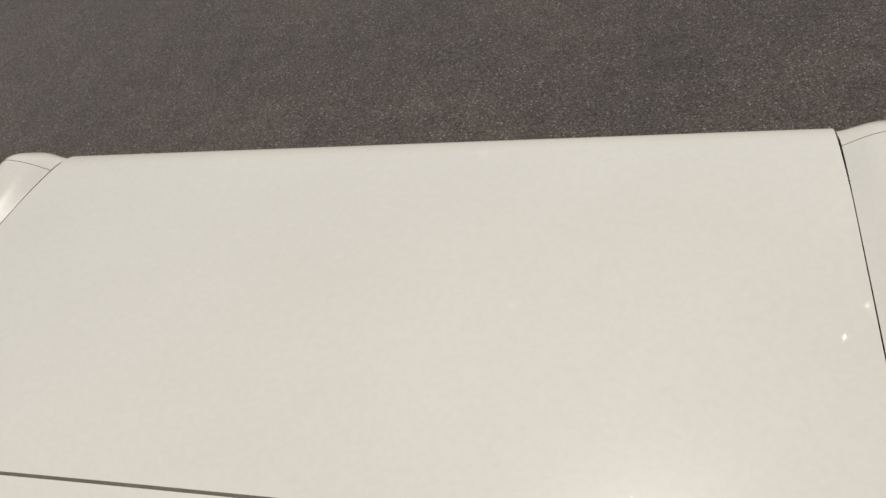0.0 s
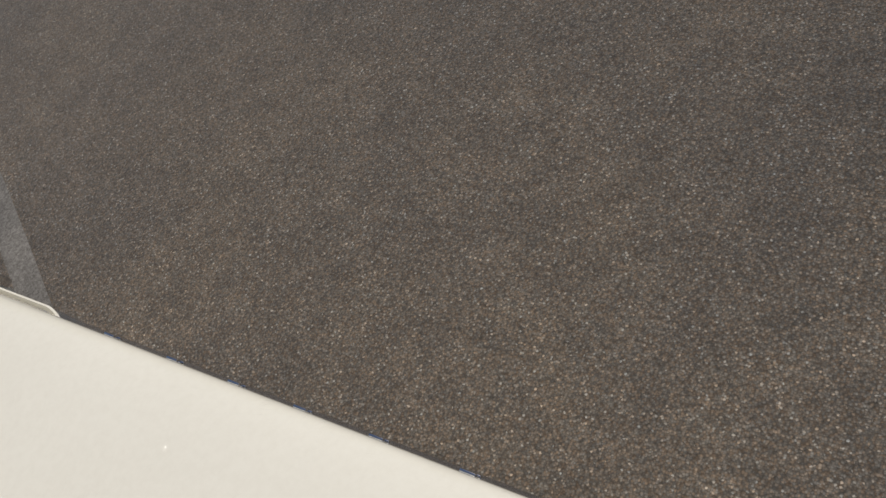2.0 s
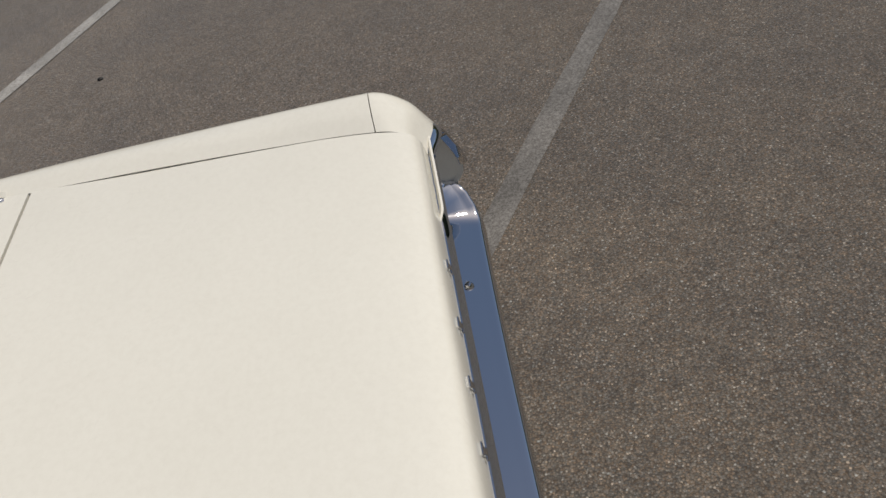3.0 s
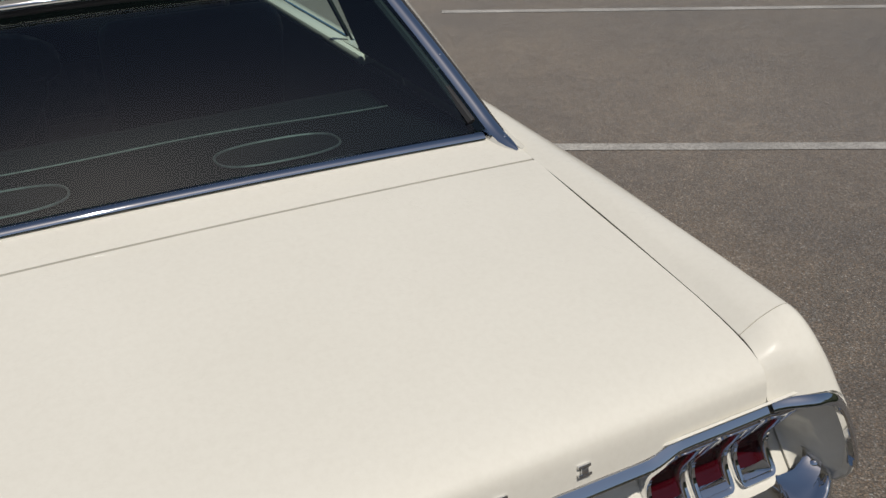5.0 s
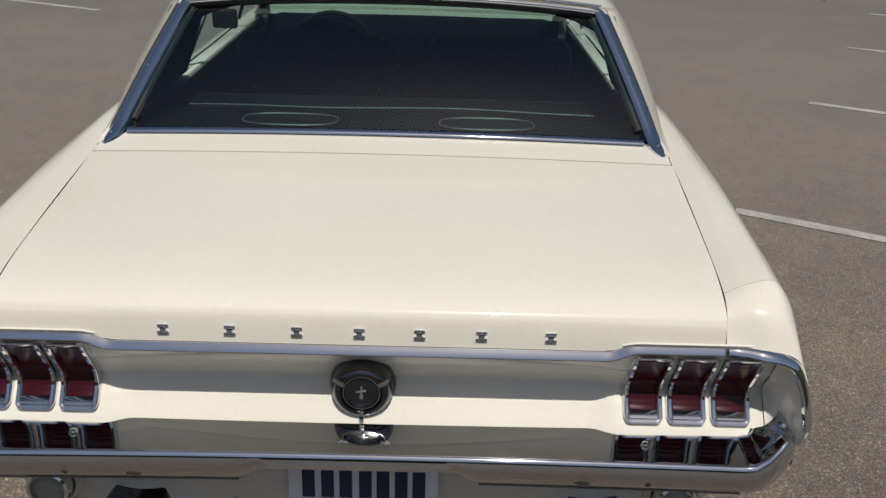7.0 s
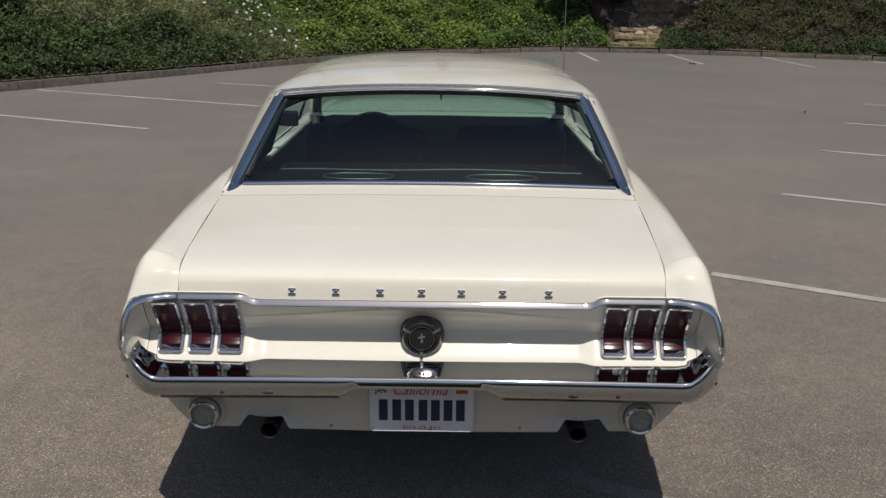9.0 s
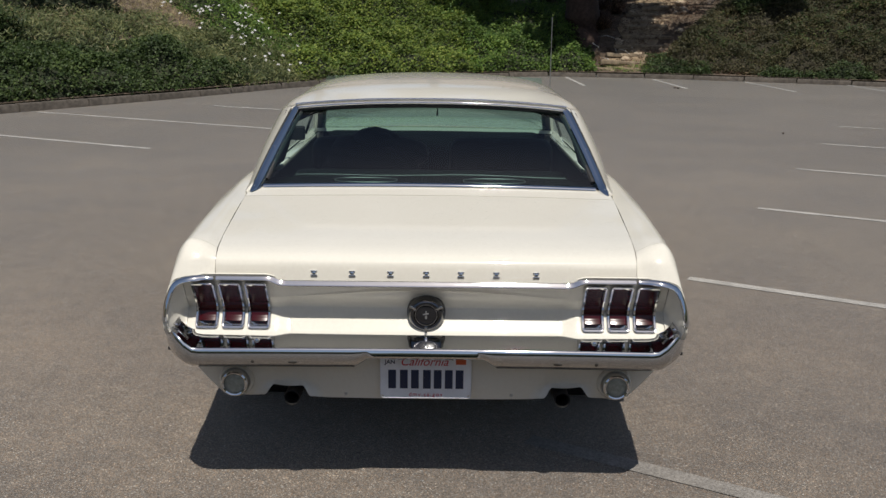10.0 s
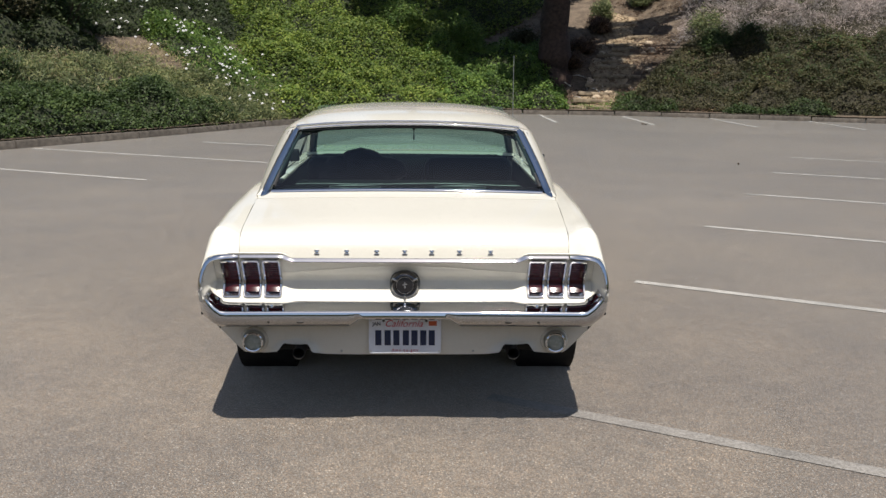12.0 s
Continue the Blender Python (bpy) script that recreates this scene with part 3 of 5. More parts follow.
for k, (s, d, w, h, mat, label) in enumerate([
        (36.4, 4.6, 2.6, 2.4, LEAF_BROWN, "olive-green bush above the dry grass"), (38.1, 4.4, 2.6, 2.2, LEAF_DARK, "dark green rounded bush on the bank"),
        (34.2, 4.6, 2.4, 2.0, LEAF_DARK, "dark green rounded bush on the bank"), (32.0, 5.0, 2.6, 2.0, LEAF_DARK, "dark green rounded bush on the bank"),
        (34.3, 2.6, 1.5, 0.9, LEAF_DARK, "small dark bush in the grass"), (38.9, 6.6, 2.0, 1.4, LEAF_SHADED, "dark green rounded bush on the bank"),
        (41.3, 4.4, 1.2, 0.8, LEAF_LUSH, "small fresh green bush beside bare soil"), (43.4, 7.6, 1.8, 1.0, LEAF_SHADED, "dark green rounded bush on the bank"),
        (56.7, 3.9, 1.5, 1.1, LEAF_DARK, "dark shaded bush beside the path"), (57.6, 4.1, 1.5, 1.2, LEAF_DARK, "dark shaded bush beside the path"),
        (56.2, 5.5, 1.5, 1.0, LEAF_SAGE, "grey-green bush above the scrub"), (60.2, 3.7, 1.1, 0.8, LEAF_LUSH, "fresh green bush among brush"),
        (53.4, 6.6, 1.0, 0.8, LEAF_SAGE, "grey-green bush beside the path"), (54.2, 7.8, 1.3, 1.0, LEAF_SAGE, "grey-green bush beside the path"),
        (48.9, 5.2, 2.0, 1.5, LEAF_LUSH, "green bush in the shade of the tree"), (50.2, 4.0, 1.8, 1.3, LEAF_LUSH, "green bush in the shade of the tree"),
        (48.6, 8.0, 2.4, 1.7, LEAF_DARK, "dark green rounded bush on the bank"), (44.8, 8.4, 2.0, 1.3, LEAF_DARK, "dark green rounded bush on the bank"),
        (54.6, 8.4, 1.3, 0.9, LEAF_SAGE, "grey-green bush beside the path"), (55.8, 9.4, 1.6, 1.1, LEAF_LUSH, "fresh green bush above the path"),
        (57.4, 9.6, 1.8, 1.2, LEAF_SAGE, "grey-green bush above the path"), (58.9, 7.4, 1.5, 1.0, LEAF_SAGE, "grey-green bush above the scrub"),
        (64.0, 5.6, 2.0, 1.2, LEAF_BROWN, "olive-green bush among brush"),
        (53.0, 4.2, 1.2, 0.6, LITTER, "dry brown tangle of dead brush beside the path"), (52.7, 3.0, 1.1, 0.5, LITTER, "dry brown tangle of dead brush beside the path"),
        (53.3, 5.9, 1.2, 0.6, LITTER, "dry brown tangle of dead brush beside the path"), (51.8, 5.2, 1.3, 0.7, LEAF_BROWN, "olive-brown bush under the tree")]):
    shrub(s, d, w, h, mat, label, 100 + k)


def daisy():
    bm = bmesh.new()
    for k in range(7):
        a = 2 * math.pi * k / 7
        c, s2 = math.cos(a), math.sin(a)
        vs = [bm.verts.new(p) for p in ((0, 0, .30), (.020 * c - .013 * s2, .020 * s2 + .013 * c, .31), (.045 * c, .045 * s2, .305), (.020 * c + .013 * s2, .020 * s2 - .013 * c, .31))]
        bm.faces.new(vs)
    ob = part("daisy", bm, PETAL, smooth=0)
    part("stem", tube([(0, 0, -.05), (.01, 0, .15), (0, 0, .298)], .004, 4), LEAF_SAGE, ob)
    part("flower_centre", revolve([(0, .012), (.008, .010), (.012, .004)], (0, 0, .300), "z", 8), LEAF_DRY, ob)
    return tagged(ob, "white daisy flower on a thin stem", "flower", "daisies on the bank")


def daisies():
    first = daisy()
    rng = np.random.default_rng(21)
    bands = [(42.6, 41.0, 0.8, 3.4, 58), (40.2, 41.6, 3.4, 5.2, 60), (42.4, 40.4, 2.8, 3.2, 18), (40.6, 43.2, 5.2, 6.8, 56)]
    made = 0
    for s0, s1, d0, d1, n in bands:
        for _ in range(n):
            u = rng.uniform()
            s = s1 + (s0 - s1) * u + rng.normal() * .45
            d = d0 + (d1 - d0) * u + rng.normal() * .5
            x, y = kerb_spot(s, max(.3, d))
            s, d = s, max(.3, d)
            top = max(mound(x, y, s, d, 39.3, 45.0, 4.5, 11.0, .85, 1.0), mound(x, y, s, d, 40.8, 43.4, 1.2, 5.2, .62, 1.2), mound(x, y, s - .5 * d, d, 41.5, 48.4, .18, 9.0, .95, .8), mound(x, y, s, d, 38.4, 43.2, .18, 2.8, .5, 1.2))
            m = pose(x, y, hill(x, y) + top - .12 * rng.uniform(0.2, 1.3), rng.uniform(20, 55), rng.uniform(-20, 20), rng.uniform(-60, 60))
            if made:
                copy_thing(first, m)
            else:
                first.matrix_basis = m
            made += 1


daisies()


def steps():
    a, b = Vector((5.75, 27.45)), Vector((8.3, 31.8))
    for k in range(11):
        at = a.lerp(b, k / 10)
        at.x += random.uniform(-.2, .2)
        z = hill(at.x, at.y) + 0.02 + random.uniform(-.03, .03)
        wide = random.uniform(1.1, 1.8)
        bm = block((wide, .13, .13), (at.x, at.y, z + .02), .02, 2, (random.uniform(-8, 8), random.uniform(-4, 4), -8 + random.uniform(-9, 9)))
        for v in bm.verts:
            v.co += noise.noise_vector(v.co * 5) * .018
        ob = part("timber_step", bm, TIMBER)
        tagged(ob, "weathered timber step set in sandy soil", "step", "steps up the bank")
    rng = np.random.default_rng(5)
    for k in range(26):
        at = a.lerp(b, rng.uniform(-.02, 1.0)) + Vector((rng.normal() * .8, 0))
        r = rng.uniform(.06, .17)
        bm = bmesh.new()
        bmesh.ops.create_icosphere(bm, subdivisions=2, radius=r)
        for v in bm.verts:
            v.co = v.co * (1 + .35 * noise.noise(v.co * 9 + Vector((k, 0, 0))))
            v.co.z *= .6
        bm.transform(Matrix.Translation((at.x, at.y, hill(at.x, at.y) + r * .15)))
        tagged(part("rock", bm, ROCK, smooth=60), "pale sandy rock on the path", "rock", "rocks on the path")
    for k in range(9):
        at = Vector((5.3 + rng.uniform(-.3, 1.3), 28.6 + rng.uniform(-.8, 2.4)))
        z = hill(at.x, at.y) + .05
        ang = rng.uniform(0, 3.1)
        ahead = Vector((math.cos(ang), math.sin(ang), rng.uniform(-.1, .5))) * rng.uniform(.3, .8)
        q = Vector((at.x, at.y, z))
        tagged(part("fallen_branch", tube([q, q + ahead * .5 + Vector((0, 0, .05)), q + ahead], [.022, .017, .007], 6), DEADWOOD), "bleached fallen branch on the bank", "branch", "fallen branches")


ROCK = noisy("sandstone", (0.34, 0.26, 0.18), (0.5, 0.41, 0.3), 8, 0.95, relief=0.02)
SAND = noisy("pale_sand", (0.16, 0.118, 0.074), (0.36, 0.275, 0.175), 4.5, 0.95, relief=0.06, detail=8)
DEADWOOD = noisy("bleached_wood", (0.3, 0.27, 0.23), (0.5, 0.47, 0.42), 12, 0.9, relief=0.004)
steps()


def sandy_path():
    """Trodden sand that lies uneven between and above the steps."""
    a, b = Vector((5.75, 27.3)), Vector((8.6, 33.6))
    across = Vector((b - a).to_tuple()[::-1]).normalized()
    across.y = -across.y
    rows = []
    for i in range(71):
        t = i / 70
        c = a.lerp(b, t)
        row = []
        for k in range(17):
            u = k / 8 - 1
            half = .55 + .5 * t + .45 * noise.noise(Vector((t * 9, 2.0 * (u > 0), 1.3)))
            p = c + across * u * half
            raised = .035 + .05 * noise.noise(Vector((p.x * 2.3, p.y * 2.3, 6.0)))
            row.append((p.x, p.y, hill(p.x, p.y) + (raised if abs(u) < .9 and 0 < i < 70 else -.08)))
        rows.append(row)
    tagged(part("sandy_path", sheet(rows), SAND, smooth=70), "pale trodden sand up the bank", "path", kind="structure")


sandy_path()


def tree(x, y, lean, high, lobes, r, seed, n=9000, fork=0.62):
    """A tapered trunk, limbs that reach to each lobe of the crown, and loose leaf clumps there."""
    rng = np.random.default_rng(seed)
    z = hill(x, y)
    root = new("tree")
    root.location = (x, y, z)
    tagged(root, "tall tree with thick dark rough-barked trunk on the bank", "tree", "trees on the bank")
    path, radii = [], []
    for k in range(18):
        t = k / 17
        path.append(Vector((lean[0] * t * t + .05 * math.sin(k * 1.3), lean[1] * t * t, -.4 + (high + .4) * t)))
        radii.append(r * (1.3 - .3 * min(1, t * 8) - .70 * t))
    bm = tube(path, radii, 22)
    for v in bm.verts:
        v.co += Vector((noise.noise(v.co * 2.1), noise.noise(v.co * 2.1 + Vector((5, 5, 5))), 0)) * .09
    part("trunk", bm, BARK, root, smooth=60)
    spots = []
    per = 7
    for lx, ly, lz, radius in lobes:
        centre = Vector((lx - x, ly - y, lz - z))
        for k in range(per):
            p = path[int(17 * rng.uniform(fork, .98))]
            q = rng.normal(size=3)
            q *= radius * rng.uniform(.35, .8) / np.linalg.norm(q)
            tip = centre + Vector((q[0], q[1], q[2] * .55))
            mid = p.lerp(tip, .5) + Vector((0, 0, .7))
            part("limb", tube([p, mid, tip], [r * .26, r * .15, r * .04], 7), BARK, root, smooth=60)
            for _ in range(n // (per * len(lobes))):
                w = rng.normal(size=3)
                w *= rng.uniform(.1, 1) ** .6 * radius * .55 / np.linalg.norm(w)
                spots.append((tip.x + w[0], tip.y + w[1], tip.z + w[2] * .7))
    crown = leaves("crown", spots, LEAF_DARK, .24, 2.2, .3, kind="", rng=rng)
    crown.parent = root


def over(s, d, radius, up=7.6):
    """A lobe of the crown that shades the bank at s, d."""
    x, y = kerb_spot(s, d)
    return (*(Vector((x, y, hill(x, y))) + SUN * up), radius)


tree(4.8, 29.5, (-0.3, -1.6), 9.5, [(4.4, 24.8, 8.3, 1.4), (1.4, 26.1, 9.2, 1.9), (-0.2, 28.5, 10.0, 1.9), (6.0, 25.8, 8.5, 1.6), (3.4, 28.1, 9.6, 2.1), (1.6, 25.2, 9.2, 0.9), (2.5, 29.0, 10.8, 1.9), (5.2, 29.6, 11.0, 1.9), (6.4, 24.9, 8.6, 1.3), (7.3, 26.8, 9.0, 1.3), (7.6, 25.0, 8.8, 1.4), (5.0, 26.6, 8.9, 1.5)] + [over(*q) for q in ((50.4, 6.4, 1.5), (51.6, 7.4, 1.5), (52.6, 5.2, 1.1), (57.2, 4.0, 1.1), (49.6, 8.6, 1.4), (50.8, 9.6, 1.5), (52.4, 8.6, 1.2), (54.6, 6.0, .8), (57.6, 8.4, .9))], .6, 31, 44000, 0.45)
x, y = kerb_spot(46.0, 6.9)
tree(x, y, (-0.3, -0.6), 8.0, [(x, y - .5, 11.5, 1.8)], .33, 32, 6000)
x, y = kerb_spot(50.0, 9.5)
tree(x, y, (0.2, -0.8), 9.0, [(x - .5, y - 1, 14.0, 2.2)], .4, 33, 7000)
x, y = kerb_spot(39.5, 11.0)
tree(x, y, (0.2, -2.0), 9.0, [over(*q) for q in ((34.0, 5.2, 1.5), (36.2, 5.4, 1.6), (38.2, 5.6, 1.5), (43.6, 7.4, 1.3), (36.0, 8.0, 1.6), (39.0, 8.4, 1.6), (41.6, 8.8, 1.5), (45.2, 8.4, 1.3))], .4, 34, 34000, 0.5)


# ---- litter on the asphalt and in the planting ----
def litter():
    rng = np.random.default_rng(77)
    for x, y, size in ((6.24, 21.87, .12), (5.27, 11.32, .035)):
        made = []
        for k in range(4):
            a = rng.uniform(0, 6.28)
            q = Vector((x + rng.normal() * size * .3, y + rng.normal() * size * .3, .012))
            rows = []
            for t in lin(0, 1, 6):
                w = size * .22 * math.sin(math.pi * min(.97, t + .03))
                c = q + Vector((math.cos(a), math.sin(a), 0)) * (t - .5) * size + Vector((0, 0, .03 * (2 * t - 1) ** 2))
                side = Vector((-math.sin(a), math.cos(a), .35)) * w
                rows.append([c - side * .9, c, c + side])
            made.append(sheet(rows, .001))
        tagged(part("dry_leaf", merged(*made), LITTER, smooth=60), "curled brown dry leaves lying on the asphalt", "leaf", "dry leaves on the lot")
    bm = bmesh.new()
    bmesh.ops.create_icosphere(bm, subdivisions=2, radius=.014)
    for v in bm.verts:
        v.co = v.co * (1 + .4 * noise.noise(v.co * 60))
        v.co.z = max(-.004, v.co.z * .6)
    bm.transform(Matrix.Translation((3.19, 1.43, .004)))
    tagged(part("pebble", bm, UNDER_STONE, smooth=60), "small dark pebble lying on the asphalt", "pebble")
    x, y = kerb_spot(37.9, .75)
    z = hill(x, y)
    twigs = []
    for k in range(11):
        a, up = rng.uniform(-1.2, 1.2), rng.uniform(.35, .8)
        tip = Vector((x + .55 * math.sin(a) * up, y - .18 - .2 * rng.uniform(), z + up))
        twigs.append(tube([(x, y, z), Vector((x, y, z)).lerp(tip, .5) + Vector((0, -.05, .06)), tip], [.012, .008, .003], 5))
    tagged(part("dead_twigs", merged(*twigs), DEADWOOD), "bare grey dead twigs among the low shrub", "twigs")


UNDER_STONE = noisy("dark_stone", (0.012, 0.011, 0.01), (0.03, 0.028, 0.026), 60, 0.8)
litter()
# ---- the car ----
car = new("car")
tagged(car, "cream-white classic two-door coupe with chrome trim, parked on asphalt", "car")

# body side: control sections from the lid seam over the shoulder down to the sill, as (x, z) for each y
SIDE_Y = [-0.075, -0.045, 0.02, 0.2, 0.647, 1.1, 1.9, 3.0, 3.8, 4.4, 4.56]
SIDE = [
    [(.672, .806), (.737, .806), (.787, .797), (.811, .777), (.823, .738), (.829, .69), (.831, .645), (.829, .628), (.827, .612)],
    [(.673, .857), (.724, .866), (.768, .862), (.799, .832), (.820, .768), (.830, .70), (.833, .645), (.831, .625), (.827, .605)],
    [(.678, .876), (.720, .897), (.760, .906), (.796, .876), (.822, .79), (.835, .71), (.837, .63), (.832, .58), (.822, .535)],
    [(.690, .896), (.735, .912), (.771, .914), (.806, .885), (.838, .80), (.854, .71), (.857, .62), (.842, .49), (.805, .41)],
    [(.717, .928), (.765, .937), (.801, .925), (.835, .885), (.867, .80), (.887, .71), (.886, .60), (.855, .42), (.81, .29)],
    [(.735, .948), (.785, .945), (.818, .925), (.849, .885), (.881, .80), (.901, .71), (.900, .60), (.87, .42), (.83, .27)],
    [(.745, .915), (.79, .915), (.823, .902), (.855, .872), (.886, .80), (.904, .70), (.903, .60), (.875, .42), (.835, .25)],
    [(.74, .918), (.785, .921), (.82, .905), (.85, .87), (.883, .80), (.901, .70), (.90, .60), (.87, .42), (.83, .25)],
    [(.70, .912), (.75, .918), (.79, .902), (.826, .865), (.861, .80), (.886, .70), (.885, .60), (.86, .42), (.82, .26)],
    [(.64, .868), (.69, .875), (.735, .865), (.77, .83), (.80, .78), (.82, .70), (.82, .60), (.80, .45), (.76, .33)],
    [(.62, .842), (.67, .85), (.71, .84), (.74, .81), (.77, .75), (.79, .68), (.79, .58), (.77, .45), (.73, .36)]]
side_at = spline(SIDE_Y, np.array(SIDE))
WHEELS = {"rear": 1.09, "front": 3.83}
WHEEL_R, WHEEL_Z = 0.32, 0.325


def side_section(y, n=30, lowest=None):
    """The right side's outline at y, from the inner seam to the sill or the wheel arch."""
    ctrl = side_at(y)
    v = spline(range(9), ctrl)
    stop = 8.0
    floor_z = lowest
    for yc in WHEELS.values():
        if abs(y - yc) < 0.365:
            floor_z = WHEEL_Z + math.sqrt(0.365 ** 2 - (y - yc) ** 2)
    if floor_z:
        for k in range(400, 0, -1):
            if v(8 * k / 400)[1] >= floor_z:
                stop = 8 * k / 400
                break
    return [(v(stop * k / (n - 1))[0], v(stop * k / (n - 1))[1]) for k in range(n)]


def lean_back(y, z):
    """How far the tail corner reaches back below its top edge."""
    return -0.030 * ease((0.80 - z) / 0.14) * ease((z - 0.60) / 0.05) * ease((0.02 - y) / 0.095)


def tuck(x, y):
    """How far the tail corner's rear edge is drawn forward beside the lid."""
    return 0.0185 * (1 - ease((x - 0.675) / 0.085)) * ease((0.02 - y) / 0.095)


def side_panel(name, y0, y1, step, label=""):
    ys = lin(y0, y1, max(4, int((y1 - y0) / step)))
    for yc in WHEELS.values():
        for edge in (yc - 0.365, yc + 0.365):
            if y0 < edge < y1:
                ys += [edge - 0.001, edge + 0.001, edge + 0.006, edge - 0.006, edge + 0.015, edge - 0.015]
    ys = sorted(ys)
    made = []
    for s in (1, -1):
        rows = [[(s * x, y + lean_back(y, z) + tuck(x, y), z) for x, z in side_section(y)] for y in ys]
        made.append(part(name, sheet(rows, 0.010), PAINT, car, label))
    return made


CAP = side_panel("quarter_end_cap", -0.075, 0.0188, 0.008)
QUARTER = side_panel("quarter_panel", 0.0205, 1.598, 0.03)
DOOR = side_panel("door", 1.603, 2.93, 0.05)
FENDER = side_panel("front_fender", 2.935, 4.56, 0.04)

# boot lid: a flat top that rolls over into a short upright lip with a step over the lamps
LID_S = [0.643, 0.45, 0.25, 0.10, 0.02, -0.022, -0.043, -0.0505, -0.0540, -0.0565]
LID_Z = [0.930, 0.9125, 0.8985, 0.8865, 0.876, 0.865, 0.852, 0.837, 0.818, 0.797]
lid_y, lid_z = spline(range(10), LID_S), spline(range(10), LID_Z)


def seam_x(y):
    """Half width of the lid at y, where the side panels begin."""
    return float(side_at(max(-0.075, y))[0][0])


def step_up(x):
    """Height of the lid's lower edge: it steps up over the lamps."""
    return 0.789 + 0.017 * ease((abs(x) - 0.455) / 0.055)


def trunk_lid():
    us = lin(-1, 1, 61)
    rows = []
    for k in range(56):
        s = 9 * k / 55
        y, z = lid_y(s), lid_z(s)
        row = []
        for u in us:
            x = u * (seam_x(y) - 0.0031 + 0.0019 * ease(y / 0.15))
            crown = 0.010 * (1 - (x / 0.72) ** 2) * ease((y + 0.05) / 0.6)
            zz = z + crown
            if s > 6.5:
                zz += (step_up(x) - 0.797) * (s - 6.5) / 2.5
            row.append((x, y, zz))
        rows.append(row)
    return part("trunk_lid", sheet(rows, 0.012), PAINT, car, "smooth cream boot lid with thin dark shut lines")


LID = trunk_lid()


def deck_panel():
    ys = lin(0.6485, 0.785, 14)
    rows = []
    for y in ys:
        half = 0.7135 + 0.02 * (y - 0.65)
        z = 0.931 + (y - 0.6485) * 0.125
        rows.append([(u * half, y, z + 0.010 * (1 - u * u)) for u in lin(-1, 1, 41)])
    return part("deck_panel", sheet(rows, 0.012), PAINT, car)


deck_panel()

# roof with rear pillars
roof_c = spline([1.10, 1.25, 1.45, 1.7, 1.95, 2.2, 2.37, 2.42], [1.281, 1.302, 1.320, 1.332, 1.336, 1.333, 1.324, 1.315])
ROOF_X = [0, 0.2, 0.4, 0.52, 0.59, 0.63, 0.652, 0.658]
ROOF_D = [0, 0.004, 0.017, 0.034, 0.056, 0.082, 0.108, 0.125]
roof_x, roof_d = spline(range(8), ROOF_X), spline(range(8), ROOF_D)


def roof_row(y):
    """Half a roof section at y, from the middle to the drip rail."""
    f = 1 - 0.03 * ease((y - 2.0) / 0.5)
    return [Vector((roof_x(7 * k / 24) * f, y, roof_c(y) - roof_d(7 * k / 24))) for k in range(25)]


trim_line = spline([0, .10, .20, .30, .65, 1.0], np.array([(.703, .688, .937), (.692, .728, .946), (.680, .768, .968), (.668, .806, .998), (.621, .948, 1.116), (.574, 1.090, 1.234)]))


def trim_path(t):
    """The line of the bright moulding beside the rear window, from its foot up to the roof corner."""
    q = Vector(trim_line(t))
    q.x += 0.006 * math.sin(math.pi * t)
    return q


def window_edge():
    """The shell's rear edge: along the top of the rear window, round the corner and down to the foot."""
    pts = [Vector((x, 1.078, 1.275 - 0.029 * (x / 0.576) ** 2.3)) for x in (0, .1, .2, .3, .4, .48, .54)]
    pts += [Vector((.582, 1.083, 1.243))]
    pts += [trim_path(t) + Vector((.0215 - .004 * (1 - t), 0, .006)) for t in (.95, .8, .6, .4, .2, 0)]
    return pts


def roof():
    """One skin: the roof runs without a seam into the broad rear pillars."""
    edge = window_edge()
    at = spline(range(len(edge)), np.array([tuple(p) for p in edge]))
    top = roof_row(1.5)
    n, m = len(top), 22
    foot = Vector((.762, 1.53, .905))
    front = list(top)
    for k in range(1, m + 1):
        u = k / m
        q = top[-1].lerp(foot, u)
        q.x += 0.016 * math.sin(math.pi * u)
        front.append(q)
    half = []
    for j, c in enumerate(front):
        b = Vector(at(7.3 * j / (n - 1) if j < n else 7.3 + 5.7 * (j - n + 1) / m))
        side = max(0, (j - n + 1) / m)
        swell = .043 * ease((c.x - .50) / .13) * (1 - .3 * ease((side - .7) / .3))
        mid = Vector((c.x + swell, b.y + (c.y - b.y) * (.52 - .19 * ease((c.x - .54) / .1)), c.z + (b.z - c.z) * .16))
        half.append([(1 - v) ** 2 * b + 2 * v * (1 - v) * mid + v * v * c for v in lin(0, 1, 20)])
    rear = [[tuple(half[j][i]) for j in range(len(half))] for i in range(20)]
    rows = [[(-x, y, z) for x, y, z in row[:0:-1]] + row for row in rear]
    back = sheet(rows)
    rows = []
    for y in lin(1.5, 2.42, 32):
        right = [tuple(q) for q in roof_row(y)]
        rows.append([(-x, a, z) for x, a, z in right[:0:-1]] + right)
    skin = merged(back, sheet(rows))
    bmesh.ops.remove_doubles(skin, verts=skin.verts[:], dist=1e-5)
    bmesh.ops.recalc_face_normals(skin, faces=skin.faces[:])
    if sum(f.normal.z * f.calc_area() for f in skin.faces) < 0:
        bmesh.ops.reverse_faces(skin, faces=skin.faces[:])
    bmesh.ops.solidify(skin, geom=skin.faces[:], thickness=0.010)
    return part("roof", skin, PAINT, car, "cream roof flowing into broad rear pillars", smooth=50)


roof()


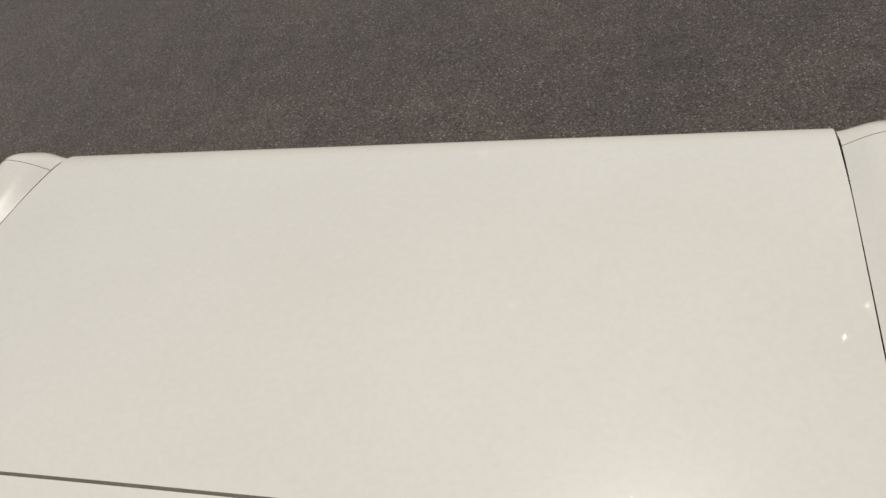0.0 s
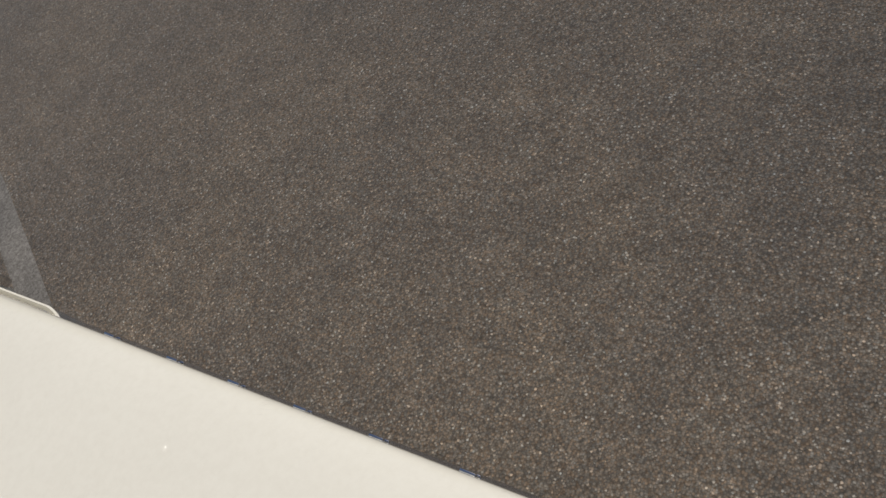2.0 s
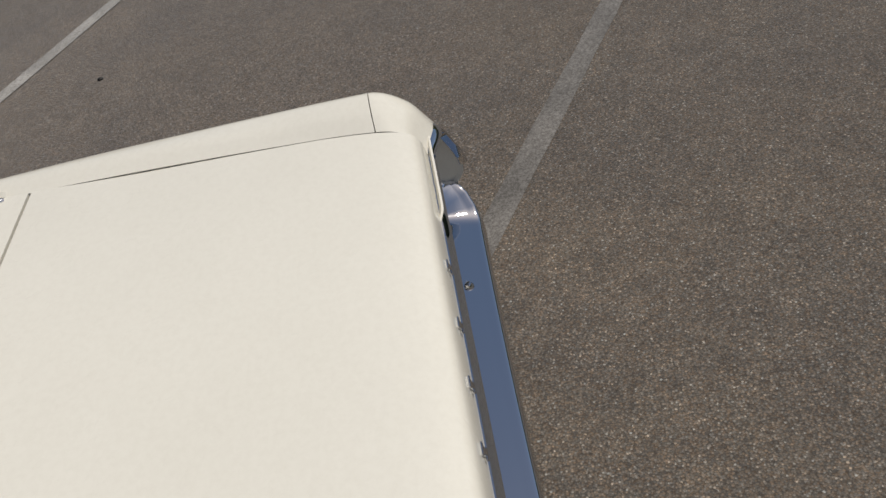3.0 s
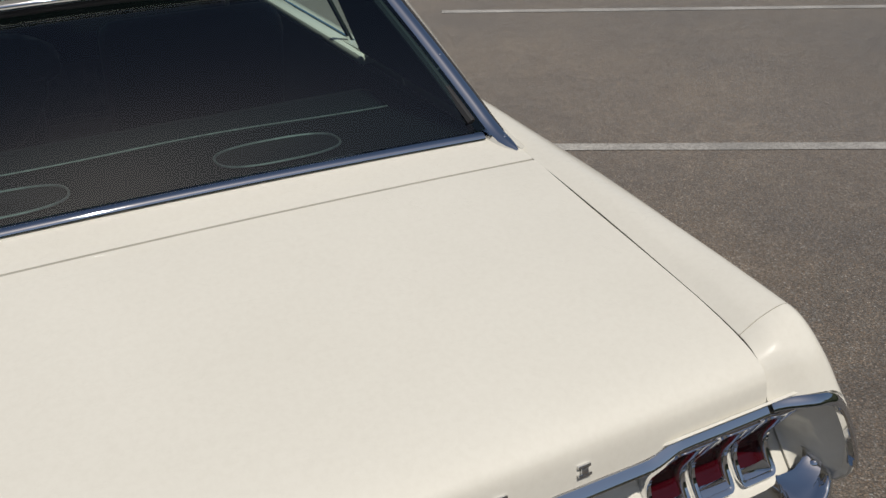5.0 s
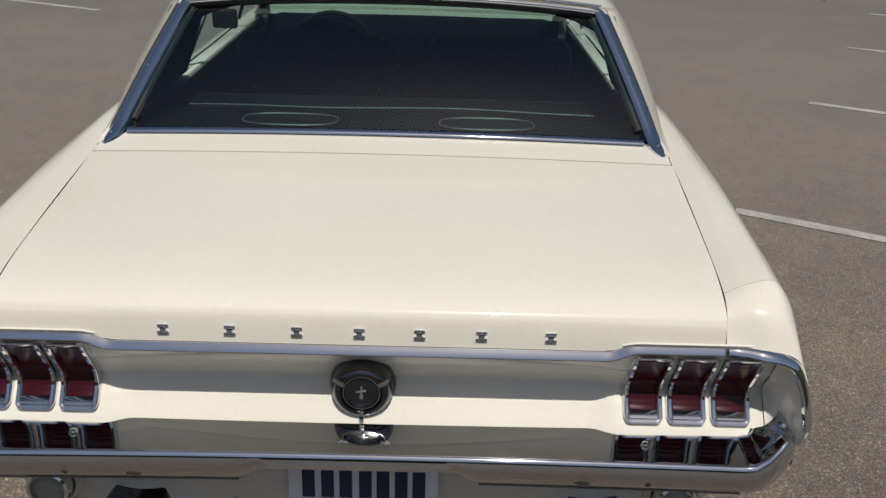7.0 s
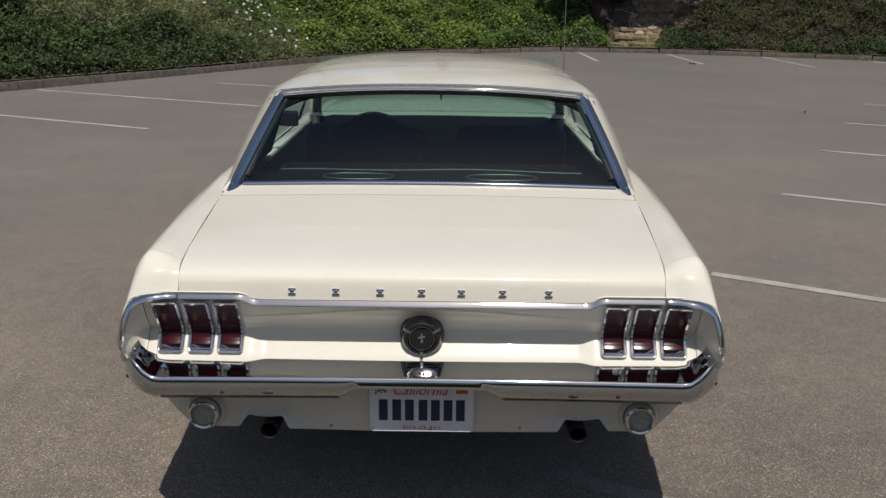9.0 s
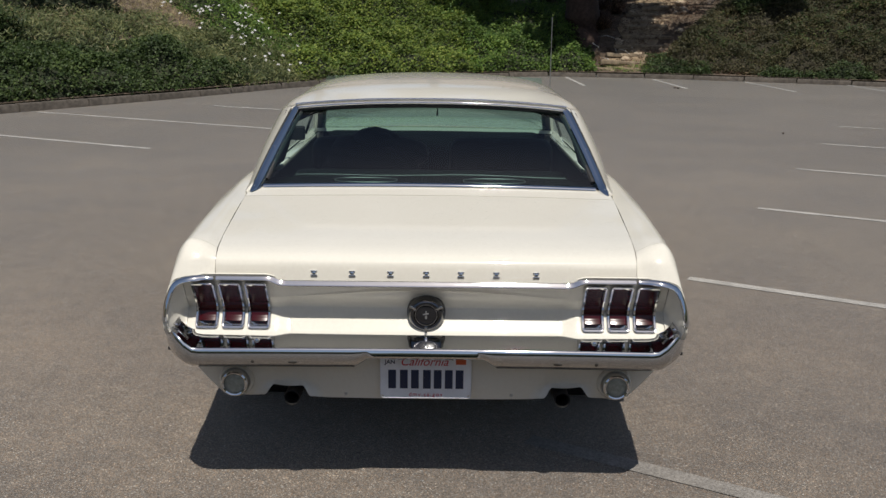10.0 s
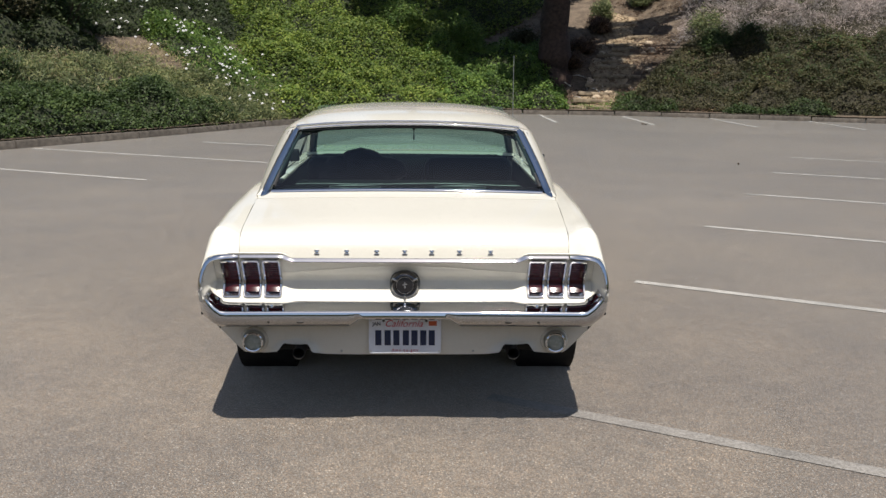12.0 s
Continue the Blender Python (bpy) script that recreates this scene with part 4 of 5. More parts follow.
def pillars():
    for s in (1, -1):
        a = [(.745, 3.02, .945), (.70, 2.76, 1.10), (.645, 2.48, 1.215), (.625, 2.40, 1.235)]
        part("windshield_pillar", tube([(s * x, y, z) for x, y, z in a], 0.022, 8), PAINT, car)
        part("pillar_lining", tube([(s * (x - .03), y - .02, z - .012) for x, y, z in a], 0.026, 8), BLACK, car)
        rail = [(s * (roof_row(y)[-1].x - .001), y, roof_row(y)[-1].z + .003) for y in lin(1.5, 2.42, 20)]
        part("drip_rail", tube(rail, 0.009, 6), CHROME, car, "thin bright drip rail")


pillars()

# hood, cowl and nose
def hood():
    rows = []
    for y in lin(3.08, 4.56, 30):
        e = side_at(y)[0]
        rows.append([(u * (e[0] - 0.004), y, e[1] + 0.012 * (1 - u * u) + 0.006 * max(0, 1 - abs(u) * 4)) for u in lin(-1, 1, 31)])
    part("hood", sheet(rows, 0.012), PAINT, car)
    rows = [[(u * .736, y, .940 + 0.012 * (1 - u * u) + (3.07 - y) * 0.05) for u in lin(-1, 1, 21)] for y in lin(2.90, 3.074, 6)]
    part("cowl_panel", sheet(rows, 0.02), PAINT, car)
    part("grille", block((1.30, 0.05, 0.24), (0, 4.50, 0.66), 0.02), BADGE_BLACK, car, "black front grille")
    part("front_valance", block((1.46, 0.10, 0.16), (0, 4.50, 0.42), 0.03), PAINT, car)
    part("header_panel", block((1.30, 0.10, 0.10), (0, 4.53, 0.80), 0.03), PAINT, car)
    bar = [(-.80, 4.30, .52), (-.79, 4.52, .52), (-.6, 4.62, .52), (0, 4.66, .52), (.6, 4.62, .52), (.79, 4.52, .52), (.80, 4.30, .52)]
    part("front_bumper", sweep(bar, [(-.02, -.05), (.015, -.045), (.03, 0), (.015, .045), (-.02, .05)]), CHROME, car, "chrome front bumper")
    for s in (1, -1):
        lamp_root = part("headlamp", revolve([(0.0, 0.01), (.06, 0.0), (.085, -.02), (.095, -.05), (.08, -.06)], (s * .67, 4.50, .68), "y", 24), CHROME, car, "round chrome headlamp")
        part("lens", revolve([(0.0, -.055), (.05, -.05), (.078, -.03)], (s * .67, 4.50, .68), "y", 24), LENS_CLEAR, lamp_root)


hood()

# glass
def windows():
    rows = []
    for v in lin(0, 1, 17):
        y0, z0, half0 = 0.770, 0.956, 0.675
        y1, z1, half1 = 1.110, 1.246, 0.585
        half = half0 + (half1 - half0) * v
        row = []
        for u in lin(-1, 1, 29):
            bow = 1 - u * u
            row.append((u * half, y0 + (y1 - y0) * v + 0.05 * u * u * (1 - v) * 0.2 - 0.012 * math.sin(math.pi * v), z0 + (z1 - z0) * v + bow * (0.016 * (1 - v) + 0.02 * v) - 0.012 + 0.012 * math.sin(math.pi * v)))
        rows.append(row)
    part("rear_window", sheet(rows), GLASS, car, "clean dark-tinted rear window")
    rows = [[(u * (.70 - .10 * v), 3.02 - 0.62 * v - 0.10 * u * u * (1 - 0.4 * v), .945 + .355 * v + 0.015 * (1 - u * u)) for u in lin(-1, 1, 25)] for v in lin(0, 1, 13)]
    part("windshield", sheet(rows), GLASS, car)
    for s in (1, -1):
        part("window_post", tube([(s * .775, 1.73, .90), (s * .70, 1.76, 1.08), (s * .645, 1.78, 1.21)], 0.008, 6), CHROME, car)
        part("vent_window_post", tube([(s * .775, 2.62, .90), (s * .70, 2.54, 1.09), (s * .645, 2.46, 1.21)], 0.008, 6), CHROME, car)
        part("belt_trim", tube([(s * .775, y, .912) for y in lin(1.55, 2.95, 8)], 0.008, 6), CHROME, car, "thin chrome belt moulding")
        part("door_top", block((0.05, 1.36, 0.03), (s * .752, 2.25, .902), 0.01), PAINT, car)


windows()


def window_trim():
    """Bright surround of the rear window."""
    base = []
    for u in lin(-1, 1, 25):
        base.append((u * .664, .768, .952 + .010 * (1 - u * u)))
    part("window_trim_lower", sweep(base, [(-.017 * math.cos(a), .0115 * math.sin(a) - .004) for a in lin(0, math.pi, 13)]), CHROME, car, "polished chrome strip below the rear window")
    top = []
    for u in lin(-1, 1, 31):
        top.append((u * .576, 1.088 + 0.0 * u, 1.260 - 0.028 * abs(u) ** 2.3))
    part("window_trim_upper", tube([(x, y - .004, z + .001) for x, y, z in top], .0085, 12), CHROME, car, "bright chrome strip above the rear window")
    part("roof_bead", tube([(x, y - .010, z + .0175) for x, y, z in top], .0042, 8), CHROME, car, "second thin bright strip under the roof edge")
    part("window_gasket", tube([(x, y + .002, z + .0105) for x, y, z in top], .0065, 8), SEAL, car)
    part("window_seal", sweep([(x, y + .008, z - .013) for x, y, z in top], disc(.0085, 8)), SEAL, car)
    for s in (1, -1):
        path, prof = [], []
        for k in range(21):
            t = k / 20
            q = trim_path(t)
            path.append((s * q.x, q.y, q.z))
            w = 0.003 + 0.014 * ease(t * 12)
            rise = 0.25 + 0.75 * ease(t * 12)
            prof.append([(-w, -.024), (-w, .003 * rise), (-w * .6, .010 * rise), (0, .012 * rise), (w * .7, .009 * rise), (w, .002 * rise), (w, -.024)])
        part("window_trim_side", sweep(path, prof), CHROME, car, "broad chrome trim beside the rear window")
        part("trim_gap", tube([(x + s * (.0185 - .003 * (1 - k / 20)), y - .001, z + .002) for k, (x, y, z) in enumerate(path) if k > 2], .0045, 6), SEAL, car, "dark gap beside the window moulding")
        part("window_seal", tube([(x - s * .022, y + .012, z - .010) for x, y, z in path[5:]], .009, 6), SEAL, car)
        for t in (0.12, 0.55):
            q = Vector(path[int(20 * t)])
            part("trim_screw", revolve([(0, .004), (.004, .003), (.006, 0)], (q.x, q.y, q.z + .010), "z", 10), CHROME, car)


window_trim()

# tail: concave panel, lamps, cap
tail_prof = spline([0.545, 0.575, 0.595, 0.635, 0.668, 0.675, 0.682, 0.720, 0.772, 0.795, 0.81], [-0.030, -0.026, -0.020, 0.0090, 0.0355, 0.0380, 0.0355, 0.011, -0.018, -0.038, -0.048])


def tail_y(x, z):
    crease = 0.745 - 0.028 * ease((abs(x) - 0.08) / 0.42)
    return tail_prof(z) - 0.006 - 0.012 * ease((abs(x) - 0.44) / 0.06) - 0.0022 * math.exp(-((z - crease) / 0.0042) ** 2)


LAMPS = [(.507, .583), (.591, .667), (.676, .753)]


def lamp_hole(q):
    return .625 < q[2] < .773 and any(a + .006 < abs(q[0]) < b - .006 for a, b in LAMPS)


def tail_panel():
    rows = []
    for x in lin(-.7805, .7805, 241):
        rows.append([(x, tail_y(x, z), z) for z in lin(.548, step_up(x) + 0.004, 120)])
    part("tail_panel", sheet(rows, 0.004, inside=(0, 1, .7), holes=lamp_hole), PAINT, car, "concave cream tail panel")
    lip_x = spline([.56, .60, .64, .70, .75, .785, .80], [.835, .834, .832, .827, .818, .80, .775])
    for s in (1, -1):
        rows = []
        for z in lin(.612, .800, 30):
            row = []
            for k in range(15):
                t = k / 14
                xo = lip_x(z)
                x = .7815 + (xo - .7815) * t
                a, b = tail_y(.78, z), -0.074 + lean_back(-.075, z)
                row.append((s * x, a + (b - a) * t ** 1.7, z))
            rows.append(row)
        part("end_cap_inner", sheet(rows, 0.006, inside=(0, 1, .7)), PAINT, car)


tail_panel()


def lid_trim():
    """Chrome strip along the lid's lower edge, and its continuation round the corner."""
    pr = [(-.005, -.0085), (.008, -.0085), (.0108, -.0076), (.0112, -.0054), (.0092, -.0018), (.0040, .0042), (.0015, .0074), (-.005, .0088)]
    path = [(x, -.057, step_up(x) - .009) for x in lin(-.6685, .6685, 121)]
    part("lid_trim", sweep(path, pr), CHROME, car, "stepped chrome moulding along the boot lid edge")
    for s in (1, -1):
        pts = [(.6755, .7995), (.72, .799), (.755, .7955), (.785, .786), (.804, .768), (.815, .742), (.822, .715), (.826, .688), (.828, .666)]
        px, pz = spline(range(9), [p[0] for p in pts]), spline(range(9), [p[1] for p in pts])
        path, prof = [], []
        for k in range(41):
            t = 8 * k / 40
            path.append((s * px(t), -.0785 + lean_back(-.075, pz(t)) + tuck(px(t), -.075), pz(t)))
        bm = sheet([[(x + s * a * nx, y + b, z + a * nz) for a, b in [(-.010, .008), (-.0095, -.006), (-.007, -.009), (-.002, -.0075), (.006, 0), (.008, .008)]]
                    for (x, y, z), (nx, nz) in zip(path, corner_normals(path, s))], 0.002, inside=(0, 1, .6))
        part("corner_trim", bm, CHROME, car, "chrome edge moulding round the tail corner")


def corner_normals(path, s):
    out = []
    for i in range(len(path)):
        a, b = path[max(i - 1, 0)], path[min(i + 1, len(path) - 1)]
        dx, dz = (b[0] - a[0]) * s, b[2] - a[2]
        d = math.hypot(dx, dz)
        out.append((-dz / d, dx / d))
    return out


lid_trim()


def rounded(x0, x1, z0, z1, r, n=5, step=0.012):
    pts = []
    for cx, cz, a0 in ((x1 - r, z1 - r, 0), (x0 + r, z1 - r, 90), (x0 + r, z0 + r, 180), (x1 - r, z0 + r, 270)):
        for k in range(n + 1):
            a = radians(a0 + 90 * k / n)
            pts.append((cx + r * math.cos(a), cz + r * math.sin(a), math.cos(a), math.sin(a)))
    dense = []
    for i, p in enumerate(pts):
        q = pts[(i + 1) % len(pts)]
        dense.append(p)
        far = math.hypot(q[0] - p[0], q[1] - p[1])
        for k in range(1, int(far / step)):
            t = k / int(far / step)
            dense.append(tuple(p[j] + (q[j] - p[j]) * t for j in range(4)))
    return dense


def lamp_y(z):
    """The bent line that bezels and lenses follow."""
    return sum(tail_prof(z + k) for k in (-.022, -.011, 0, .011, .022)) / 5 - 0.018


def tail_lamp(x0, x1):
    """One upright lamp: a chunky chrome bezel bent at mid height, with a red lens set back in it."""
    z0, z1 = 0.618, 0.780
    rows = []
    for x, z, nx, nz in rounded(x0, x1, z0, z1, 0.013, 6, 0.006):
        low, high = ease((-nz - 0.3) / 0.5), ease((nz - 0.3) / 0.5)
        out = 0.014 + 0.008 * (z - z0) / (z1 - z0)
        wide = 0.003 * high
        prof = [(0.0, -0.004), (0.0, out * .55), (0.0012, out * .85), (0.0030, out), (0.0082 + wide, out), (0.0102 + wide, out * .86), (0.0116 + wide, out * .60), (0.0135 + 0.004 * low + wide, 0.004), (0.0150 + 0.006 * low + wide, -0.004), (0.0150 + 0.006 * low + wide, -0.014)]
        rows.append([(x - nx * a, lamp_y(z - nz * a) - h, z - nz * a) for a, h in prof])
    rows.append(rows[0])
    bm = sheet(rows)
    bmesh.ops.remove_doubles(bm, verts=bm.verts[:], dist=1e-6)
    body = part("tail_lamp", bm, CHROME, car, "upright tail lamp with chrome bezel")
    mid, half = (x0 + x1) / 2, (x1 - x0) / 2
    rows = []
    for z in lin(z0 + 0.008, z1 - 0.008, 60):
        rib = 0.0002 * math.cos(z * 2 * math.pi / 0.010)
        rows.append([(x, lamp_y(z) - 0.002 - rib - 0.004 * (1 - ((x - mid) / half) ** 2), z) for x in lin(x0 + 0.012, x1 - 0.012, 9)])
    part("lens", sheet(rows), RED, body, "deep red ribbed lens")
    tray = sheet([[(x, lamp_y(z0 + up) - back, z0 + up) for x in lin(x0 + .011, x1 - .011, 5)] for up, back in ((.0205, .004), (.0190, .008), (.0105, .0125), (.008, .0125))], 0.002, inside=(mid, 1, .5))
    part("reflector_tray", tray, CHROME, body, "bright tray below the lens")
    return body


for s in (1, -1):
    for a, b in LAMPS:
        tail_lamp(min(s * a, s * b), max(s * a, s * b))


def fuel_cap():
    at, k = (0, 0.006, 0.667), 0.94

    def ring(profile, n=56):
        return revolve([(r * k, h * k) for r, h in profile], at, "y", n)

    # the ring's dark metal colour replaces what the chrome would mirror
    root = part("fuel_cap", ring([(.0640, -.02), (.0640, .004), (.0635, .012), (.0618, .0195), (.0585, .0265), (.0540, .0322), (.0490, .0360), (.0450, .0375), (.0425, .0370), (.0412, .0340), (.0405, .028), (.040, .024), (0, .024)]), CHROME_DARK_REFLECTION, car, "round chrome fuel filler cap, dark reflection in its colour, with black centre")
    part("recess", ring([(.0360, .0255), (.0395, .0262), (.0404, .029)]), BADGE_BLACK, root, "black recess round the badge")
    part("badge", ring([(0.0, .0300), (.028, .0292), (.0345, .0275), (.0362, .025)]), BADGE_BLACK, root, "black enamel disc")
    part("badge_ring", ring([(.0358, .025), (.0366, .0320), (.0382, .0320), (.0390, .025)]), CHROME, root)
    for a in (270, 30, 150):
        c, s2 = math.cos(radians(a)), math.sin(radians(a))
        part("tab", block((.022, .008, .009), (at[0] + .052 * k * c, at[1] - .034 * k, at[2] + .052 * k * s2), .002, turn=(0, -a, 0)), CHROME, root)
    y = at[1] - .0305 * k
    part("emblem", merged(block((.0035, .003, .028), (0, y, at[2]), .001), block((.007, .003, .009), (0, y - .0002, at[2] - .008), .002), block((.020, .003, .0035), (-.001, y - .0002, at[2] + .003), .001, turn=(0, -10, 0))), SILVER, root, "small plain silver emblem")
    part("cap_housing", ring([(.068, -.012), (.067, -.002), (.064, .002), (.061, -.01)], 48), CHROME_DARK_REFLECTION, root)


fuel_cap()


def badge_letters():
    """Seven small separate chrome pieces across the lid's lip, kept as plain shapes."""
    for x in (-.357, -.236, -.114, 0, .110, .223, .350):
        bm = merged(block((.020, .0045, .0045), (0, 0, .0065), .001), block((.011, .0045, .010), (0, 0, 0), .001), block((.021, .0045, .0045), (0, 0, -.0065), .001))
        bm.transform(pose(x, -.0565, .8135, -12, 0, 0))
        part("badge_piece", bm, CHROME, LID, "small plain chrome badge piece")


badge_letters()


# rear bumper
def bumper():
    path = []
    for u in lin(-1, 1, 101):
        a = abs(u)
        s = 1 if u > 0 else -1
        if a < 0.72:
            x = a / 0.72 * 0.746
            y = -0.098 - 0.012 * (x / 0.746) ** 2
            n = (0, -1)
        else:
            t = (a - 0.72) / 0.28
            ang = radians(90 * min(1, t / 0.45))
            r = 0.095
            if t < 0.45:
                x = 0.746 + r * math.sin(ang)
                y = -0.110 + r * (1 - math.cos(ang))
            else:
                x = 0.841 + 0.018 * (t - 0.45) / 0.55
                y = -0.015 + 0.24 * (t - 0.45) / 0.55
            n = (math.sin(ang), -math.cos(ang))
        path.append((s * x, y, s * n[0], n[1], x))
    def lift(x, y):
        """Height that the upswept ends gain over the straight middle."""
        return 0.062 * ease((abs(x) - 0.735) / 0.095) * (1 - 0.6 * ease(y / 0.2))

    def lower(ax):
        return 0.509 + 0.026 * ease((0.22 - ax) / 0.03) + 0.030 * ease((ax - 0.745) / 0.09)

    rows = []
    for x, y, nx, ny, ax in path:
        inner = 0.104 * (1 - 0.62 * ease((ax - 0.75) / 0.09))
        row = []
        for depth, over in ((inner, 0.0200), (inner * 0.88, 0.0176), (inner * 0.75, 0.0135), (inner * 0.6, 0.0086), (inner * 0.45, 0.0036), (inner * 0.3, -0.0013), (0.022, -0.0043), (0.014, -0.0068), (0.007, -0.0088), (0.003, -0.0102)):
            px, py = x - nx * depth, y - ny * depth
            row.append((px, py, 0.5865 + over + lift(px, py)))
        low, edge = lower(ax), 0.5782 + lift(x, y)
        for depth, z in ((0.000, edge - .0035), (-0.003, edge - .009), (-0.006, edge - .026), (-0.004, low + (edge - low) * 0.38), (-0.001, low + (edge - low) * 0.22), (0.004, low + 0.010), (0.012, low + 0.003), (0.022, low), (0.034, low + 0.003)):
            row.append((x - nx * depth, y - ny * depth, z))
        rows.append(row)
    body = part("rear_bumper", sheet(rows, 0.003, inside=(0, .3, .56)), CHROME, car, "chrome rear bumper with upswept ends", smooth=55)
    # thin black tubes stand in for the shadow gap below the bumper
    edge = [(x - nx * .005, y - ny * .005, lower(ax) + .006) for x, y, nx, ny, ax in path if ax < .745]
    for ends in ([q for q in edge if q[0] < -.215], [q for q in edge if q[0] > .215]):
        part("bumper_shadow_line", tube(ends, .002, 6), UNDER, body, "dark line in place of the shadow gap under the bumper")
    for x in (-.425, .425):
        bolt = revolve([(0, .006), (.010, .0055), (.018, .003), (.021, -.006)], (0, 0, 0), "y", 20)
        bolt.transform(Matrix.Translation((x, -.101, .533)) @ Matrix.Diagonal((1, 1, .42, 1)))
        part("bumper_brace_end", bolt, STEEL, body, "dark oval brace end")
    for x in (-.553, .548):
        part("bumper_bolt", revolve([(0, .007), (.006, .0065), (.010, .004), (.012, -.006)], (x, -.102, .536), "y", 16), STEEL, body)
    for s in (1, -1):
        part("bumper_bolt", revolve([(0, .009), (.006, .007), (.0095, .001), (.0095, -.006)], (s * .545, -.062, .5885), "z", 14), CHROME, body)
        part("end_bolt", revolve([(0, .012), (.008, .010), (.013, .004), (.014, -.010)], (s * .806, -.052, .632), "y", 16), CHROME, body)


bumper()


def valance():
    rows = []
    for x in lin(-.822, .822, 241):
        a = abs(x)
        m = a if x > 0 else a + .010
        cut = ease((m - .396) / .030) * (1 - ease((m - .520) / .032))
        flare = ease((1.0 - abs(m - .472) / .135) / .55)
        bottom = .349 + .012 * (a / .7) ** 2 + .030 * cut + .016 * flare
        if a > .68:
            bottom += (a - .68) * 0.78
        row = []
        for k in range(14):
            t = k / 13
            z = .566 + (bottom - .566) * t
            y = .014 + 0.026 * t * t + 0.075 * max(0, (a - .64) / .182) ** 2.0
            away = math.hypot((m - .472) / .135, (z - .335) / .088)
            y -= 0.046 * ease((1.0 - away) / .55)
            row.append((x, y, z))
        row.append((x, row[-1][1] + .02, bottom + .002))
        rows.append(row)
    body = part("rear_valance", sheet(rows, 0.004, inside=(0, 1, .5)), PAINT, car, "cream lower rear panel with exhaust cut-outs")
    for s in (1, -1):
        at = (s * .634, .006, .421)
        lamp_b = part("reversing_lamp", revolve([(.0445, -.02), (.0445, .022), (.043, .028), (.039, .031), (.035, .029), (.033, .02), (.028, .008), (0, .004)], at, "y", 40), CHROME, car, "round reversing lamp with metal rim")
        part("lens", revolve([(0, .027), (.012, .0268), (.018, .0255), (.024, .0258), (.029, .0235), (.034, .020)], at, "y", 32), LAMP_GLASS, lamp_b, "clear ribbed lens")
        part("lamp_seat", revolve([(.060, -.03), (.056, -.004), (.050, .004), (.047, .002)], at, "y", 32), PAINT, lamp_b)
    for x in (-.27, .29):
        part("valance_screw", revolve([(0, .005), (.004, .004), (.0055, 0)], (x, .036, .366), "y", 12), SILVER, body)


valance()


def plate():
    zc = .4415
    bm = block((.305, .003, .1525), (0, -.002, zc), 0)
    bmesh.ops.bevel(bm, geom=[e for e in bm.edges if abs(e.verts[0].co.y - e.verts[1].co.y) > .001], offset=.012, segments=4, affect="EDGES")
    root = part("license_plate", bm, PLATE, car, "white number plate with red script heading and dark bars")
    root.location.y = 0.009

    def words(text, size, x, z, mat, shear=0.0, bold=0.0, spread=1.0):
        cu = bpy.data.curves.new("plate_text", "FONT")
        cu.body, cu.size, cu.shear, cu.extrude, cu.offset = text, size, shear, .0006, bold
        cu.space_character = spread
        cu.align_x, cu.align_y = "CENTER", "CENTER"
        tmp = new("plate_text", cu)
        bpy.context.view_layer.update()
        me = bpy.data.meshes.new_from_object(tmp.evaluated_get(bpy.context.evaluated_depsgraph_get()))
        bpy.data.objects.remove(tmp)
        bpy.data.curves.remove(cu)
        me.materials.clear()
        me.materials.append(mat)
        ob = new("plate_text", me)
        ob.matrix_world = pose(x, -.0042, z, 90, 0, 0)
        ob.parent = root
    words("California", .041, -.006, zc + .053, PLATE_RED, .35)
    words("JAN", .020, -.119, zc + .052, PLATE_BLUE, 0, .0004)
    words("dmv.ca.gov", .0195, 0, zc - .062, PLATE_RED, 0, 0, 1.3)
    part("sticker", block((.034, .0012, .020), (.117, -.0038, zc + .055), 0), STICKER, root, "orange-red registration sticker")
    for k, x in enumerate((-.112, -.073, -.036, .004, .040, .077, .113)):
        part("plate_bar", block((.026, .0016, .066), (x, -.0040, zc - .008), .0006), PLATE_BLUE, root)
    rim = [(x, -.004, z) for x, z, _, _ in rounded(-.150, .150, zc - .0735, zc + .0735, .010)]
    part("plate_rim", tube(rim, .0022, 6, True), PLATE, root)
    for x in (-.09, .09):
        part("plate_bolt", revolve([(0, .004), (.004, .0035), (.006, 0)], (x, -.0035, zc + .066), "y", 10), STEEL, root)


plate()


# underside, wheels, exhaust
def wheel(x, y):
    s = 1 if x > 0 else -1
    root = new("wheel")
    root.parent = car
    root.location = (x, y, WHEEL_R)
    w = .10
    prof = [(.19, -w), (.235, -w * 1.05), (.28, -w), (.305, -w * .86), (.317, -w * .7), (.32, -w * .35), (.3185, -w * .33), (.3185, -w * .28), (.32, -w * .26), (.32, 0), (.32, w * .35), (.317, w * .7), (.305, w * .86), (.28, w), (.235, w * 1.05), (.19, w)]
    part("tyre", revolve(prof, (0, 0, 0), "x", 48), RUBBER, root, "black rubber tyre")
    part("rim", revolve([(.19, s * -.09), (.185, s * .06), (.19, s * .085), (.195, s * .09), (.18, s * .08), (.15, s * .03), (.06, s * .045), (.055, s * .075), (.03, s * .085), (0, s * .085)], (0, 0, 0), "x", 40), CHROME, root, "chrome steel wheel")


for y in WHEELS.values():
    for s in (1, -1):
        wheel(s * .765, y)


